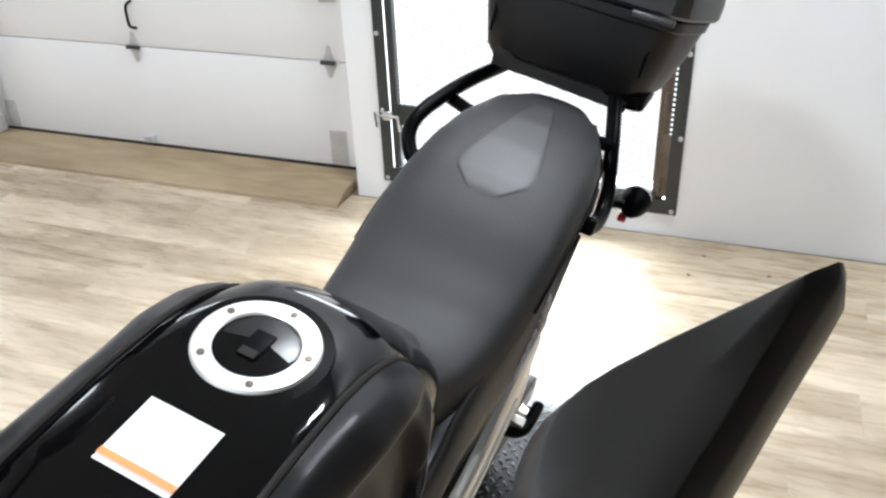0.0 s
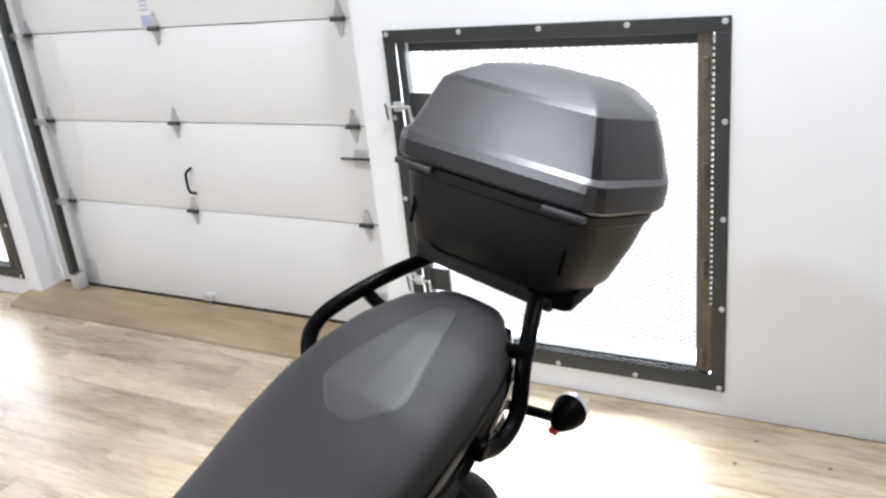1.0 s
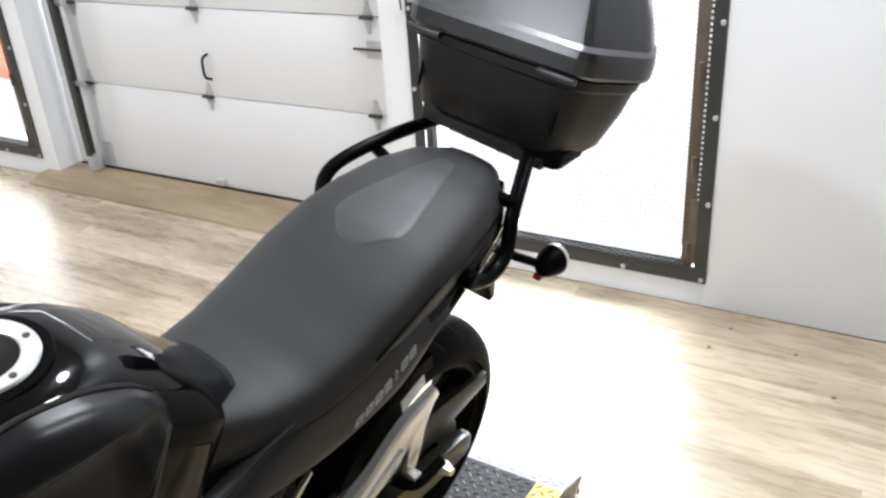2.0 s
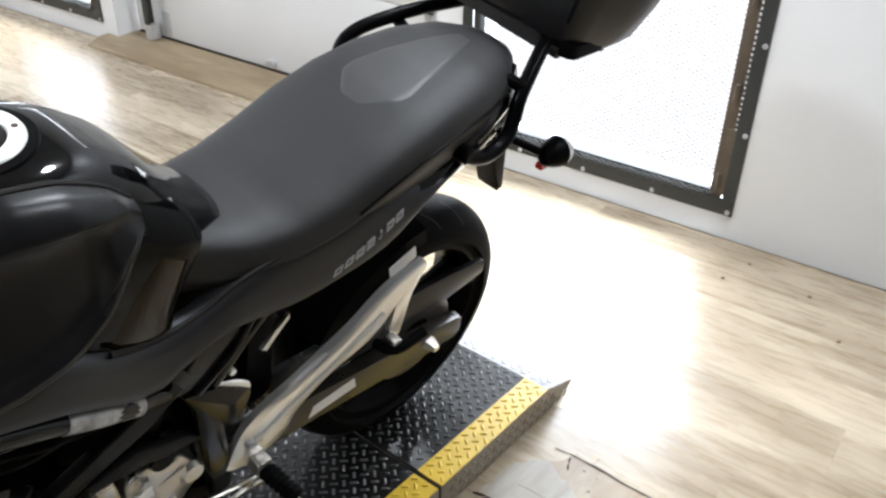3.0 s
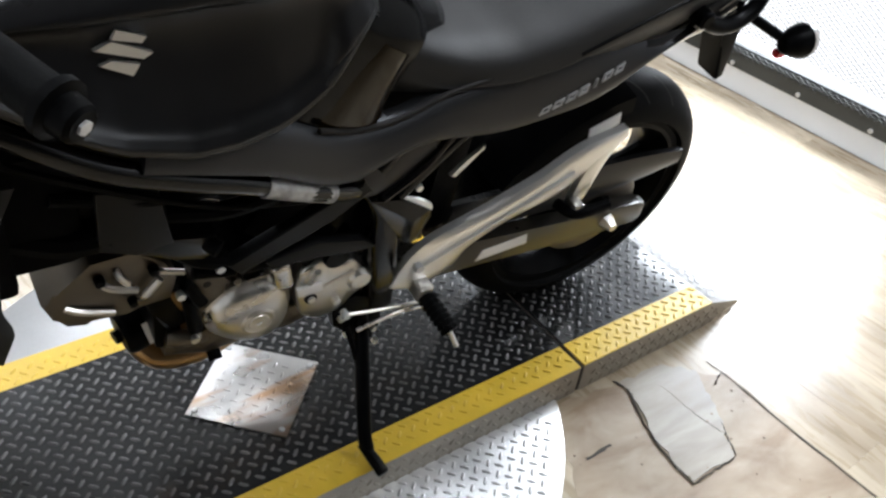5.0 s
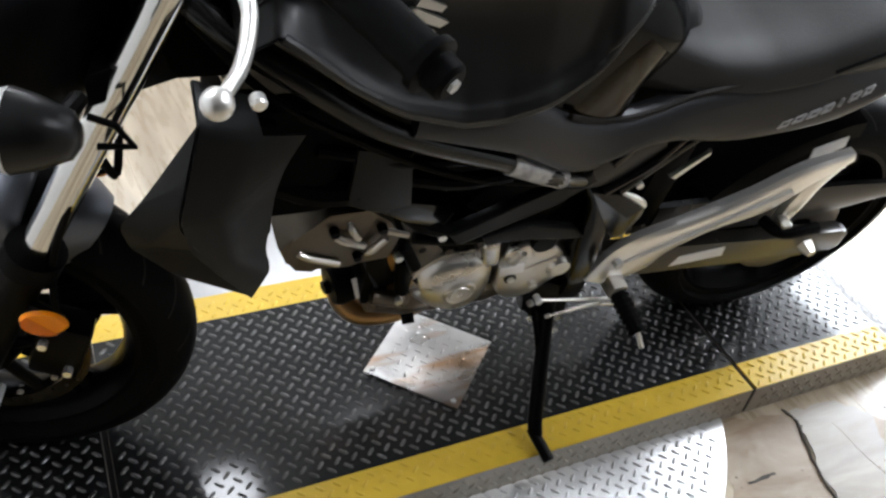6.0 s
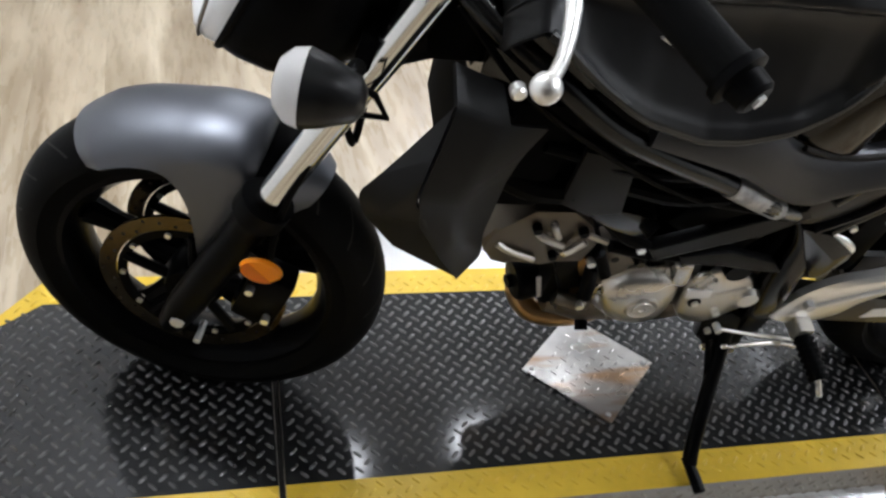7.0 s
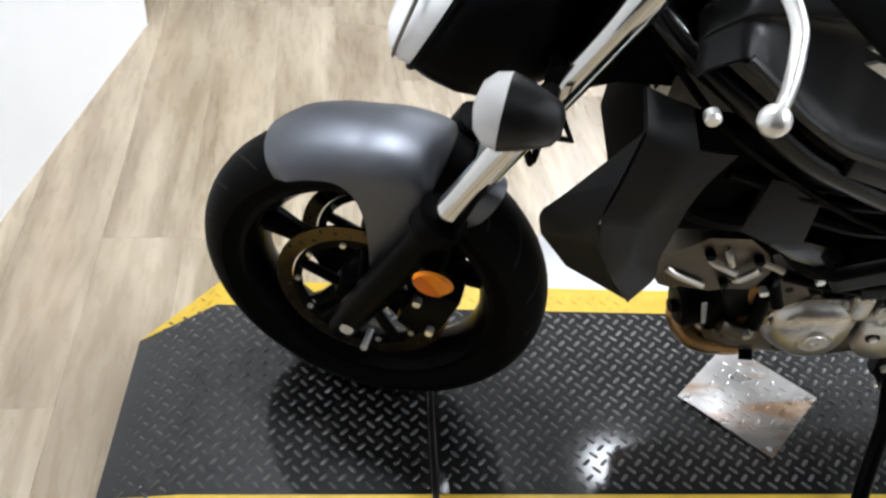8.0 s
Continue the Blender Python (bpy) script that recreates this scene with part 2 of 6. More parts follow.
ORANGE_SIGN = mat("orange_red_paint", (0.7, 0.12, 0.04), 0.4)
LABEL_BLUE = mat("pale_blue_print", (0.4, 0.42, 0.6), 0.5)
PLANK = wood_mat("vinyl_plank", (0.28, 0.22, 0.145), (0.565, 0.48, 0.355), 0.26, (0.7, 4.5, 4.5))
PLANK_GREY = wood_mat("worn_grey_plank", (0.31, 0.27, 0.22), (0.46, 0.42, 0.36), 0.35, (1.5, 9.0, 9.0))
SUBFLOOR = wood_mat("subfloor", (0.25, 0.17, 0.10), (0.47, 0.385, 0.28), 0.42, (2.5, 5, 5), False)
BOARD = wood_mat("plywood_board", (0.22, 0.16, 0.09), (0.36, 0.28, 0.175), 0.5, (6.0, 1.2, 6.0), False, 0.15)
DAYLIGHT = glow("bright_ground_outside", (0.98, 0.99, 1.0), 1.3)
SKYLIGHT = glow("white_sky_outside", (0.93, 0.97, 1.0), 9.0)
LAMP = glow("lit_diffuser", (0.98, 0.99, 1.0), 3.0)


# ---- shape helpers ----
def finish(bm, angle=32):
    bmesh.ops.remove_doubles(bm, verts=bm.verts, dist=1e-5)
    bmesh.ops.recalc_face_normals(bm, faces=bm.faces)
    lim = radians(angle)
    for f in bm.faces:
        f.smooth = True
    for e in bm.edges:
        e.smooth = len(e.link_faces) == 2 and e.calc_face_angle(0) < lim
    return bm


def part(name, bm, material, parent=None, label="", m=None, angle=32):
    finish(bm, angle)
    me = bpy.data.meshes.new(name)
    bm.to_mesh(me)
    bm.free()
    me.materials.append(material)
    ob = new(name, me)
    if parent:
        ob.parent = parent
    if m is not None:
        ob.matrix_basis = m
    return tagged(ob, label)


def thing(name, label, category, m=None, group="", kind=""):
    ob = new(name)
    ob.empty_display_size = 0.1
    if m is not None:
        ob.matrix_world = m
    return tagged(ob, label, category, group, kind)


def grid_faces(bm, rings, wrap=True, caps=True):
    vs = [[bm.verts.new(p) for p in r] for r in rings]
    n = len(vs[0])
    for a, b in zip(vs, vs[1:]):
        for i in range(n if wrap else n - 1):
            j = (i + 1) % n
            try:
                bm.faces.new((a[i], a[j], b[j], b[i]))
            except ValueError:
                pass
    if caps:
        for r in (vs[0], vs[-1]):
            try:
                bm.faces.new(r)
            except ValueError:
                pass
    return vs


def loft(rings, wrap=True, caps=True):
    bm = bmesh.new()
    grid_faces(bm, rings, wrap, caps)
    return bm


def block(size, centre=(0, 0, 0), bevel=0.0, bm=None, m=None, seg=2):
    bm = bm or bmesh.new()
    r = bmesh.ops.create_cube(bm, size=1.0, matrix=(m or Matrix()) @ Matrix.LocRotScale(centre, None, size))
    if bevel:
        es = list({e for v in r["verts"] for e in v.link_edges})
        bmesh.ops.bevel(bm, geom=es, offset=bevel, segments=seg, affect="EDGES", profile=0.6)
    return bm


def smooth_line(pts, n=6):
    """Catmull-Rom points through pts."""
    p = [Vector(q) for q in pts]
    p = [p[0] * 2 - p[1]] + p + [p[-1] * 2 - p[-2]]
    out = []
    for i in range(1, len(p) - 2):
        for k in range(n):
            t = k / n
            a, b, c, d = p[i - 1], p[i], p[i + 1], p[i + 2]
            out.append(0.5 * (2 * b + (c - a) * t + (2 * a - 5 * b + 4 * c - d) * t * t + (3 * b - a - 3 * c + d) * t ** 3))
    return out + [p[-2]]


def tube(pts, radius, seg=10, bm=None, smooth=6, squash=1.0):
    bm = bm or bmesh.new()
    line = smooth_line(pts, smooth) if smooth and len(pts) > 2 else [Vector(p) for p in pts]
    radii = radius if isinstance(radius, (list, tuple)) else [radius] * 2
    rings, up = [], None
    for i, p in enumerate(line):
        d = (line[min(i + 1, len(line) - 1)] - line[max(i - 1, 0)]).normalized()
        if up is None:
            up = d.orthogonal().normalized()
        up = (up - d * up.dot(d)).normalized()
        side = d.cross(up)
        f = i / max(1, len(line) - 1) * (len(radii) - 1)
        k = min(int(f), len(radii) - 2)
        r = radii[k] + (radii[k + 1] - radii[k]) * (f - k)
        rings.append([p + (up * math.cos(a) + side * math.sin(a) * squash) * r for a in np.linspace(0, 2 * math.pi, seg, endpoint=False)])
    grid_faces(bm, rings)
    return bm


def lathe(profile, axis="y", centre=(0, 0, 0), seg=48, closed=False, bm=None):
    """profile: (radius, offset along the axis)."""
    bm = bm or bmesh.new()
    rings = []
    for a in np.linspace(0, 2 * math.pi, seg, endpoint=False):
        ring = []
        for r, o in profile:
            u, v = r * math.cos(a), r * math.sin(a)
            q = {"y": (u, o, v), "x": (o, u, v), "z": (u, v, o)}[axis]
            ring.append(Vector(q) + Vector(centre))
        rings.append(ring)
    rings.append(rings[0])
    grid_faces(bm, rings, wrap=closed, caps=False)
    return bm


def prism(outline, y0, y1, bevel=0.0, bm=None, axis="y"):
    """An outline of (x, z) given depth along y (axis y), or of (x, y) along z (axis z)."""
    bm = bm or bmesh.new()
    put = (lambda u, v, d: (u, d, v)) if axis == "y" else (lambda u, v, d: (u, v, d))
    a = [bm.verts.new(put(u, v, y0)) for u, v in outline]
    b = [bm.verts.new(put(u, v, y1)) for u, v in outline]
    faces = [bm.faces.new(a), bm.faces.new(b[::-1])]
    for i in range(len(a)):
        j = (i + 1) % len(a)
        faces.append(bm.faces.new((a[i], b[i], b[j], a[j])))
    if bevel:
        es = {e for f in faces[:2] for e in f.edges}
        bmesh.ops.bevel(bm, geom=list(es), offset=bevel, segments=2, affect="EDGES", profile=0.6)
    return bm


def resample(pts, n):
    p = [Vector(q) for q in pts]
    d = [0.0]
    for a, b in zip(p, p[1:]):
        d.append(d[-1] + (b - a).length)
    out = []
    for s in np.linspace(0, d[-1], n):
        k = max(i for i in range(len(d)) if d[i] <= s + 1e-9)
        if k == len(p) - 1:
            out.append(p[-1].copy())
        else:
            out.append(p[k].lerp(p[k + 1], (s - d[k]) / (d[k + 1] - d[k])))
    return out


def skin(upper, lower, thick, bulge, n=22, k=7, side=1):
    """A curved panel between two lines of (x, y, z), bulged outwards along y and closed at the back."""
    up, lo = resample(smooth_line(upper, 4), n), resample(smooth_line(lower, 4), n)
    rings = []
    for i in range(n):
        f = math.sin(math.pi * (i + 0.6) / (n + 0.2)) ** 0.5
        out = []
        for j in range(k):
            s = j / (k - 1)
            q = up[i].lerp(lo[i], s)
            q.y += bulge * f * (1 - (2 * s - 1) ** 4)
            out.append(q)
        back = [Vector((q.x, q.y - thick, q.z)) for q in reversed(out)]
        rings.append([Vector((q.x, q.y * side, q.z)) for q in out + back])
    return loft(rings)


def superring(x, hw, zt, zb, n=2.6, seg=28, yc=0.0):
    ring = []
    for a in np.linspace(0, 2 * math.pi, seg, endpoint=False):
        c, s = math.cos(a), math.sin(a)
        ring.append((x, yc + hw * math.copysign(abs(c) ** (2 / n), c), (zt + zb) / 2 + (zt - zb) / 2 * math.copysign(abs(s) ** (2 / n), s)))
    return ring


def rounded(x0, x1, hy, z, r, k=5):
    """A rounded rectangle at height z."""
    pts = []
    for cx, cy, a0 in ((x1 - r, hy - r, 0), (x0 + r, hy - r, 90), (x0 + r, -hy + r, 180), (x1 - r, -hy + r, 270)):
        for i in range(k + 1):
            a = radians(a0 + 90 * i / k)
            pts.append((cx + r * math.cos(a), cy + r * math.sin(a), z))
    return pts


def interp(x, xs, ys):
    return float(np.interp(x, xs, ys))


def bolt(parent, m, r=0.008, h=0.006, name="bolt", material=None):
    bm = lathe([(0, h), (r * 0.8, h), (r, h * 0.5), (r, 0), (0, 0)], "z", seg=8)
    return part(name, bm, material or GALV, parent, m=m)


# ---- the room ----
def wall(name, x0, x1, y0, y1, z0, z1, material, label, m=ROOM):
    ob = part(name, block((x1 - x0, y1 - y0, z1 - z0), ((x0 + x1) / 2, (y0 + y1) / 2, (z0 + z1) / 2)), material, m=m)
    return tagged(ob, label, "wall", kind="structure")


HIGH = 3.2
FRAME = (-1.105, 0.018, 0.088, 1.262)     # the window's steel frame: y0, y1, z0, z1
FRAME_2 = (-4.57, -3.455, 0.1, 1.27)
wb = bmesh.new()
edges_y = [-7.0, FRAME_2[0] + 0.03, FRAME_2[1] - 0.03, -3.345, -1.228, FRAME[0] + 0.03, FRAME[1] - 0.03, 5.35]
for i, (a, b) in enumerate(zip(edges_y, edges_y[1:])):
    spans = {1: [(0, FRAME_2[2] + 0.03), (FRAME_2[3] - 0.03, HIGH)], 3: [(2.15, HIGH)], 5: [(0, FRAME[2] + 0.03), (FRAME[3] - 0.03, HIGH)]}.get(i, [(0, HIGH)])
    for z0, z1 in spans:
        block((0.2, b - a, z1 - z0), (-0.1, (a + b) / 2, (z0 + z1) / 2), bm=wb)
tagged(part("wall_west", wb, WALL_PAINT, m=ROOM, angle=20), "white painted wall around the windows and garage door", "wall", kind="structure")
wall("wall_north", -0.2, 8.0, -7.15, -7.0, 0, HIGH, WALL_PAINT, "plain white painted end wall")
# unseen walls close the room, kept dark so the bike's side reflects little
wall("wall_south", -0.2, 8.0, 5.2, 5.35, 0, HIGH, GREY_WALL, "unseen end wall, added and kept dark grey to limit reflections")
wall("wall_east", 8.0, 8.15, -7.15, 5.35, 0, HIGH, GREY_WALL, "unseen back wall, added and kept dark grey to limit reflections")
PARTITION = pose(1.55, -0.96, 0, 0, 0, -4.8)
wall("wall_partition", 0.0, 0.12, -0.50, 3.4, 0, HIGH, WALL_PAINT, "white painted partition wall beside the platform", PARTITION)
trim = part("trim", block((0.1, 0.03, 2.1), (0.07, -0.517, 1.05), 0.003), STEEL_FRAME, m=PARTITION)
tagged(trim, "dark metal corner trim on the partition end", "trim", kind="structure")
tagged(part("ceiling", block((8.4, 12.6, 0.1), (3.9, -0.85, HIGH + 0.05)), CEIL_PAINT, m=ROOM), "plain pale grey painted ceiling", "ceiling", kind="structure")
floor = part("floor", block((8.4, 12.6, 0.1), (3.9, -0.85, -0.0545)), SUBFLOOR, m=ROOM)
tagged(floor, "light wood-look vinyl plank floor", "floor", kind="structure")


def window(name, box, label):
    y0, y1, z0, z1 = box
    w = thing(name, label, "window", ROOM, kind="structure")
    t = 0.043
    for c, s in (((y0 + y1) / 2, z0 + 0.029), (y1 - y0, 0.058)), (((y0 + y1) / 2, z1 - t / 2), (y1 - y0, t)), ((y0 + t / 2, (z0 + z1 + 0.015) / 2), (t, z1 - z0 - t - 0.058)), ((y1 - t / 2, (z0 + z1 + 0.015) / 2), (t, z1 - z0 - t - 0.058)):
        part("frame_bar", block((0.008, s[0], s[1]), (0.005, c[0], c[1]), 0.0015, seg=1), STEEL_FRAME, w)
    for k in range(5):
        f = 0.016 + (y1 - y0 - 0.032) * k / 4
        for z in (z0 + 0.014, z1 - 0.014):
            bolt(w, Matrix.Translation((0.009, y0 + f, z)) @ pose(0, 0, 0, 0, 90, 0), 0.009, 0.006)
    for k in range(1, 4):
        z = z0 + (z1 - z0) * k / 4
        for y in (y0 + 0.014, y1 - 0.012):
            bolt(w, Matrix.Translation((0.009, y, z)) @ pose(0, 0, 0, 0, 90, 0), 0.009, 0.006)
    # the hinged inner frame, worn to rust on its hinge side, behind a slot that lets light in
    for y, wide, material in ((y1 - 0.072, 0.040, RUST_DARK), (y0 + 0.060, 0.028, STEEL_FRAME)):
        part("angle_iron", block((0.035, wide, z1 - z0 - 0.098), (-0.018, y, (z0 + z1) / 2 + 0.005), 0.002), material, w)
    for z, high in ((z0 + 0.064, 0.022), (z1 - 0.060, 0.028)):
        part("angle_iron", block((0.03, y1 - y0 - 0.17, high), (-0.02, (y0 + y1) / 2, z), 0.002), STEEL_FRAME, w)
    for f in (0.1, 0.36, 0.62, 0.88):
        part("hinge_knuckle", tube([(0.008, y1 - 0.068, z0 + (z1 - z0) * f - 0.03), (0.008, y1 - 0.068, z0 + (z1 - z0) * f + 0.03)], 0.009, 10, smooth=0), RUST_DARK, w, "rusty hinge knuckle")
    # perforated strip across the slot on the hinge side
    pb = bmesh.new()
    n = 58
    for k in range(13, n):
        block((0.004, 0.014, (z1 - z0 - 0.14) / n * 0.45), (-0.004, y1 - 0.048, z0 + 0.07 + (z1 - z0 - 0.14) * (k + 0.5) / n), bm=pb)
    tagged(part("perforated_strip", pb, STEEL_FRAME, w), kind="stuff")
    part("hinge_leaf", block((0.012, 0.03, (z1 - z0 - 0.14) * 13 / n), (0.002, y1 - 0.056, z0 + 0.07 + (z1 - z0 - 0.14) * 6.5 / n), 0.003), RUST_DARK, w, "rusty bare hinge leaf")
    # cut edge of the mesh, bent over the lower bar
    eb = bmesh.new()
    jag = random.Random(12)
    for k in range(int((y1 - y0 - 0.14) / 0.014)):
        for row in range(3):
            y = y0 + 0.075 + 0.014 * k
            tilt = 28 if (k + row) % 2 else -28
            block((0.004, 0.017, 0.0035), m=Matrix.Translation((0.011, y, z0 + 0.052 + 0.0085 * row + jag.uniform(-0.002, 0.002))) @ pose(0, 0, 0, tilt + jag.uniform(-8, 8), 0, 0), bm=eb)
    tagged(part("mesh_edge", eb, STEEL_FRAME, w, "ragged cut edge of the mesh"), kind="stuff")
    t = 0.07
    # expanded metal mesh
    ya, yb, za, zb = y0 + t - 0.004, y1 - t + 0.004, z0 + t - 0.004, z1 - t + 0.004
    px, pz = 0.028, 0.0079
    verts, faces = [], []
    rows, cols = int((zb - za) / pz), int((yb - ya) / px)
    for r in range(rows):
        zc = za + (r + 0.5) * pz
        for c in range(cols * 2):
            ya1, ya2 = ya + c * px / 2, ya + (c + 1) * px / 2
            up = 1 if (r + c) % 2 else -1
            q1, q2 = zc - up * pz * 0.5, zc + up * pz * 0.5
            k = len(verts)
            hw = 0.0006
            for x in (-0.03, -0.0315):
                verts += [(x, ya1, q1 - hw), (x, ya1, q1 + hw), (x, ya2, q2 + hw), (x, ya2, q2 - hw)]
            faces += [(k, k + 1, k + 2, k + 3), (k + 7, k + 6, k + 5, k + 4), (k + 1, k + 5, k + 6, k + 2), (k, k + 3, k + 7, k + 4)]
    me = bpy.data.meshes.new("wire_mesh")
    me.from_pydata(verts, [], faces)
    me.materials.append(MESH)
    ob = new("wire_mesh", me)
    ob.parent = w
    tagged(ob, "diamond expanded metal mesh", kind="stuff")
    # latch on the free side
    for z in (z0 + 0.275, z0 + 0.92):
        lat = part("latch_plate", block((0.012, 0.09, 0.085), (-0.012, y0 + t + 0.035, z), 0.003), STEEL_FRAME, w, "worn steel latch plate")
        part("latch_bolt", tube([(0.02, y0 - 0.005, z), (0.02, y0 + 0.07, z), (0.022, y0 + 0.08, z - 0.005), (0.022, y0 + 0.085, z - 0.055)], 0.005, 8), GALV, lat)
        part("latch_hasp", block((0.02, 0.035, 0.032), (0.012, y0 + 0.035, z), 0.003), GALV, lat)
        part("latch_pin", tube([(0.024, y0 - 0.012, z + 0.012), (0.024, y0 - 0.006, z - 0.045)], 0.004, 6, smooth=0), STEEL_FRAME, lat)
    return w


window("window_1", FRAME, "steel framed barred window with diamond wire mesh")
window("window_2", FRAME_2, "steel framed barred window beyond the garage door")
out = part("backdrop", block((0.02, 18, 3.9), (-2.2, -6, -1.05)), DAYLIGHT, m=ROOM)
tagged(out, "overexposed bright ground outside the windows", "backdrop", kind="structure")
out = part("backdrop", block((0.02, 18, 4.0), (-2.2, -6, 2.9)), SKYLIGHT, m=ROOM)
tagged(out, "white daylight sky outside the windows", "backdrop", kind="structure")
orange = part("barrier_board", block((0.02, 0.5, 0.24), (-0.6, -4.6, 0.41), 0.004), ORANGE_SIGN, m=ROOM)
tagged(orange, "orange red board outside the far window", "barrier board")
for wy, watts in ((-0.54, 500), (-4.0, 340)):
    area_light("sky_light", ROOM @ Matrix.Translation((-1.25, wy, 2.05)) @ pose(0, 0, 0, 0, -90, 0) @ pose(0, 0, 0, 0, 12, 0), 1.5, 2.6, watts, (0.87, 0.945, 1.0))


def ceiling_light(x, y, watts):
    f = thing("ceiling_light", "round ceiling downlight, unseen, added for glints and fill light", "ceiling light", pose(x, y, HIGH), "ceiling lights")
    part("trim_ring", lathe([(0.17, 0.0), (0.195, 0.0), (0.195, -0.012), (0.17, -0.016)], "z", seg=32, closed=True), WALL_PAINT, f)
    part("diffuser", lathe([(0, -0.004), (0.17, -0.004), (0.17, -0.001), (0, -0.001)], "z", seg=32), LAMP, f)
    lamp = area_light("ceiling_light_glow", pose(x, y, HIGH - 0.02), 0.34, 0.34, watts, (0.91, 0.96, 1.0))
    lamp.data.shape = "DISK"


# unseen fixtures: glints suggest downlights, but spots and watts are set for fill
for lx, ly, watts in ((0.17, -1.85, 6), (-0.73, -1.98, 8), (1.25, -0.45, 60), (0.4, -3.9, 54), (-0.9, -5.0, 40), (-1.6, 0.1, 54), (-1.65, 1.7, 40)):
    ceiling_light(lx, ly, watts)


# garage door, in a recess of the wall
def garage_door():
    g = thing("door_1", "closed white sectional garage door with galvanised hinges", "garage door", ROOM, kind="structure")
    seams = [0.055, 0.505, 0.9, 1.295, 1.69, 2.1]
    y0, y1, x = -3.33, -1.15, -0.13
    for a, b in zip(seams, seams[1:]):
        p = part("panel", block((0.04, y1 - y0, b - a - 0.004), (x - 0.02, (y0 + y1) / 2, (a + b) / 2), 0.004), DOOR_PAINT, g)
    for z in seams[1:5]:
        for y in (-3.09, -2.285, -1.365):
            hb = block((0.005, 0.02, 0.12), (x + 0.004, y, z), 0.002)
            for s in (-1, 1):
                v = [hb.verts.new(q) for q in ((x + 0.003, y - 0.026, z), (x + 0.003, y, z + s * 0.068), (x + 0.003, y + 0.026, z), (x + 0.007, y + 0.026, z), (x + 0.007, y, z + s * 0.068), (x + 0.007, y - 0.026, z))]
                for f in ((0, 1, 2), (3, 4, 5), (0, 5, 4, 1), (1, 4, 3, 2)):
                    hb.faces.new([v[i] for i in f])
            h = part("hinge", hb, GALV, g)
            part("hinge_pin", tube([(x + 0.016, y - 0.03, z), (x + 0.016, y + 0.03, z)], 0.009, 8, smooth=0), STEEL_FRAME, h)
    part("handle", tube([(x + 0.002, -2.255, 0.70), (x + 0.03, -2.262, 0.685), (x + 0.036, -2.262, 0.64), (x + 0.03, -2.262, 0.6), (x + 0.002, -2.255, 0.585)], 0.006, 8), BLACK_METAL, g, "black pull handle")
    lk = part("slide_lock", block((0.012, 0.07, 0.07), (x + 0.006, -1.345, 0.775), 0.003), GALV, g, "galvanised slide lock")
    part("lock_bolt", tube([(x + 0.014, -1.44, 0.775), (x + 0.014, -1.3, 0.775)], 0.005, 8, smooth=0), STEEL_FRAME, lk)
    part("bottom_bracket", block((0.006, 0.075, 0.15), (x + 0.004, -1.36, 0.14), 0.001), GALV, g)
    part("bottom_bracket", block((0.006, 0.06, 0.13), (x + 0.004, -3.08, 0.13), 0.001), GALV, g)
    part("lift_clip", block((0.03, 0.05, 0.03), (x + 0.014, -2.3, 0.085), 0.003), GALV, g)
    part("backing", block((0.01, y1 - y0, 2.04), (x - 0.047, (y0 + y1) / 2, 1.08)), DOOR_PAINT, g)
    part("bottom_seal", block((0.05, y1 - y0, 0.022), (x - 0.018, (y0 + y1) / 2, 0.043), 0.004), SEAL, g)
    st = part("sticker", block((0.001, 0.06, 0.13), (x + 0.001, -2.33, 1.36)), WHITE_LACQUER, g, "white sticker with print too small to read")
    part("print_bar", block((0.001, 0.05, 0.045), (x + 0.002, -2.33, 1.325)), LABEL_BLUE, st)
    for s in (0, 1, 2):
        part("print_bar", block((0.001, 0.045, 0.006), (x + 0.002, -2.33, 1.37 + 0.018 * s)), LABEL_BLUE, st)
    tr = part("track", block((0.05, 0.012, 2.0), (x + 0.05, -3.165, 1.06), 0.002), STEEL_FRAME, g, "dark vertical roller track")
    part("track_lip", block((0.008, 0.04, 2.0), (x + 0.075, -3.15, 1.06), 0.002), STEEL_FRAME, tr)
    part("track_foot", block((0.06, 0.05, 0.08), (x + 0.05, -3.145, 0.09), 0.004), GALV, tr)
    for z in seams[1:5]:
        part("roller", tube([(x + 0.04, -3.155, z), (x + 0.04, -3.1, z)], 0.016, 10, smooth=0), GALV, tr)


garage_door()
board = part("threshold_board", prism([(-0.125, 0.001), (0.135, 0.001), (0.128, 0.012), (0.06, 0.038), (-0.125, 0.048)], -3.44, -1.262, 0.003), BOARD, m=ROOM)
tagged(board, "worn plywood threshold ramp in front of the garage door", "threshold ramp")

# ---- the display platform ----
LEN, BREAK, JOINT, HALF, TOP, STRIP = 1.19, 1.035, 0.616, 0.286, 0.08, 0.07


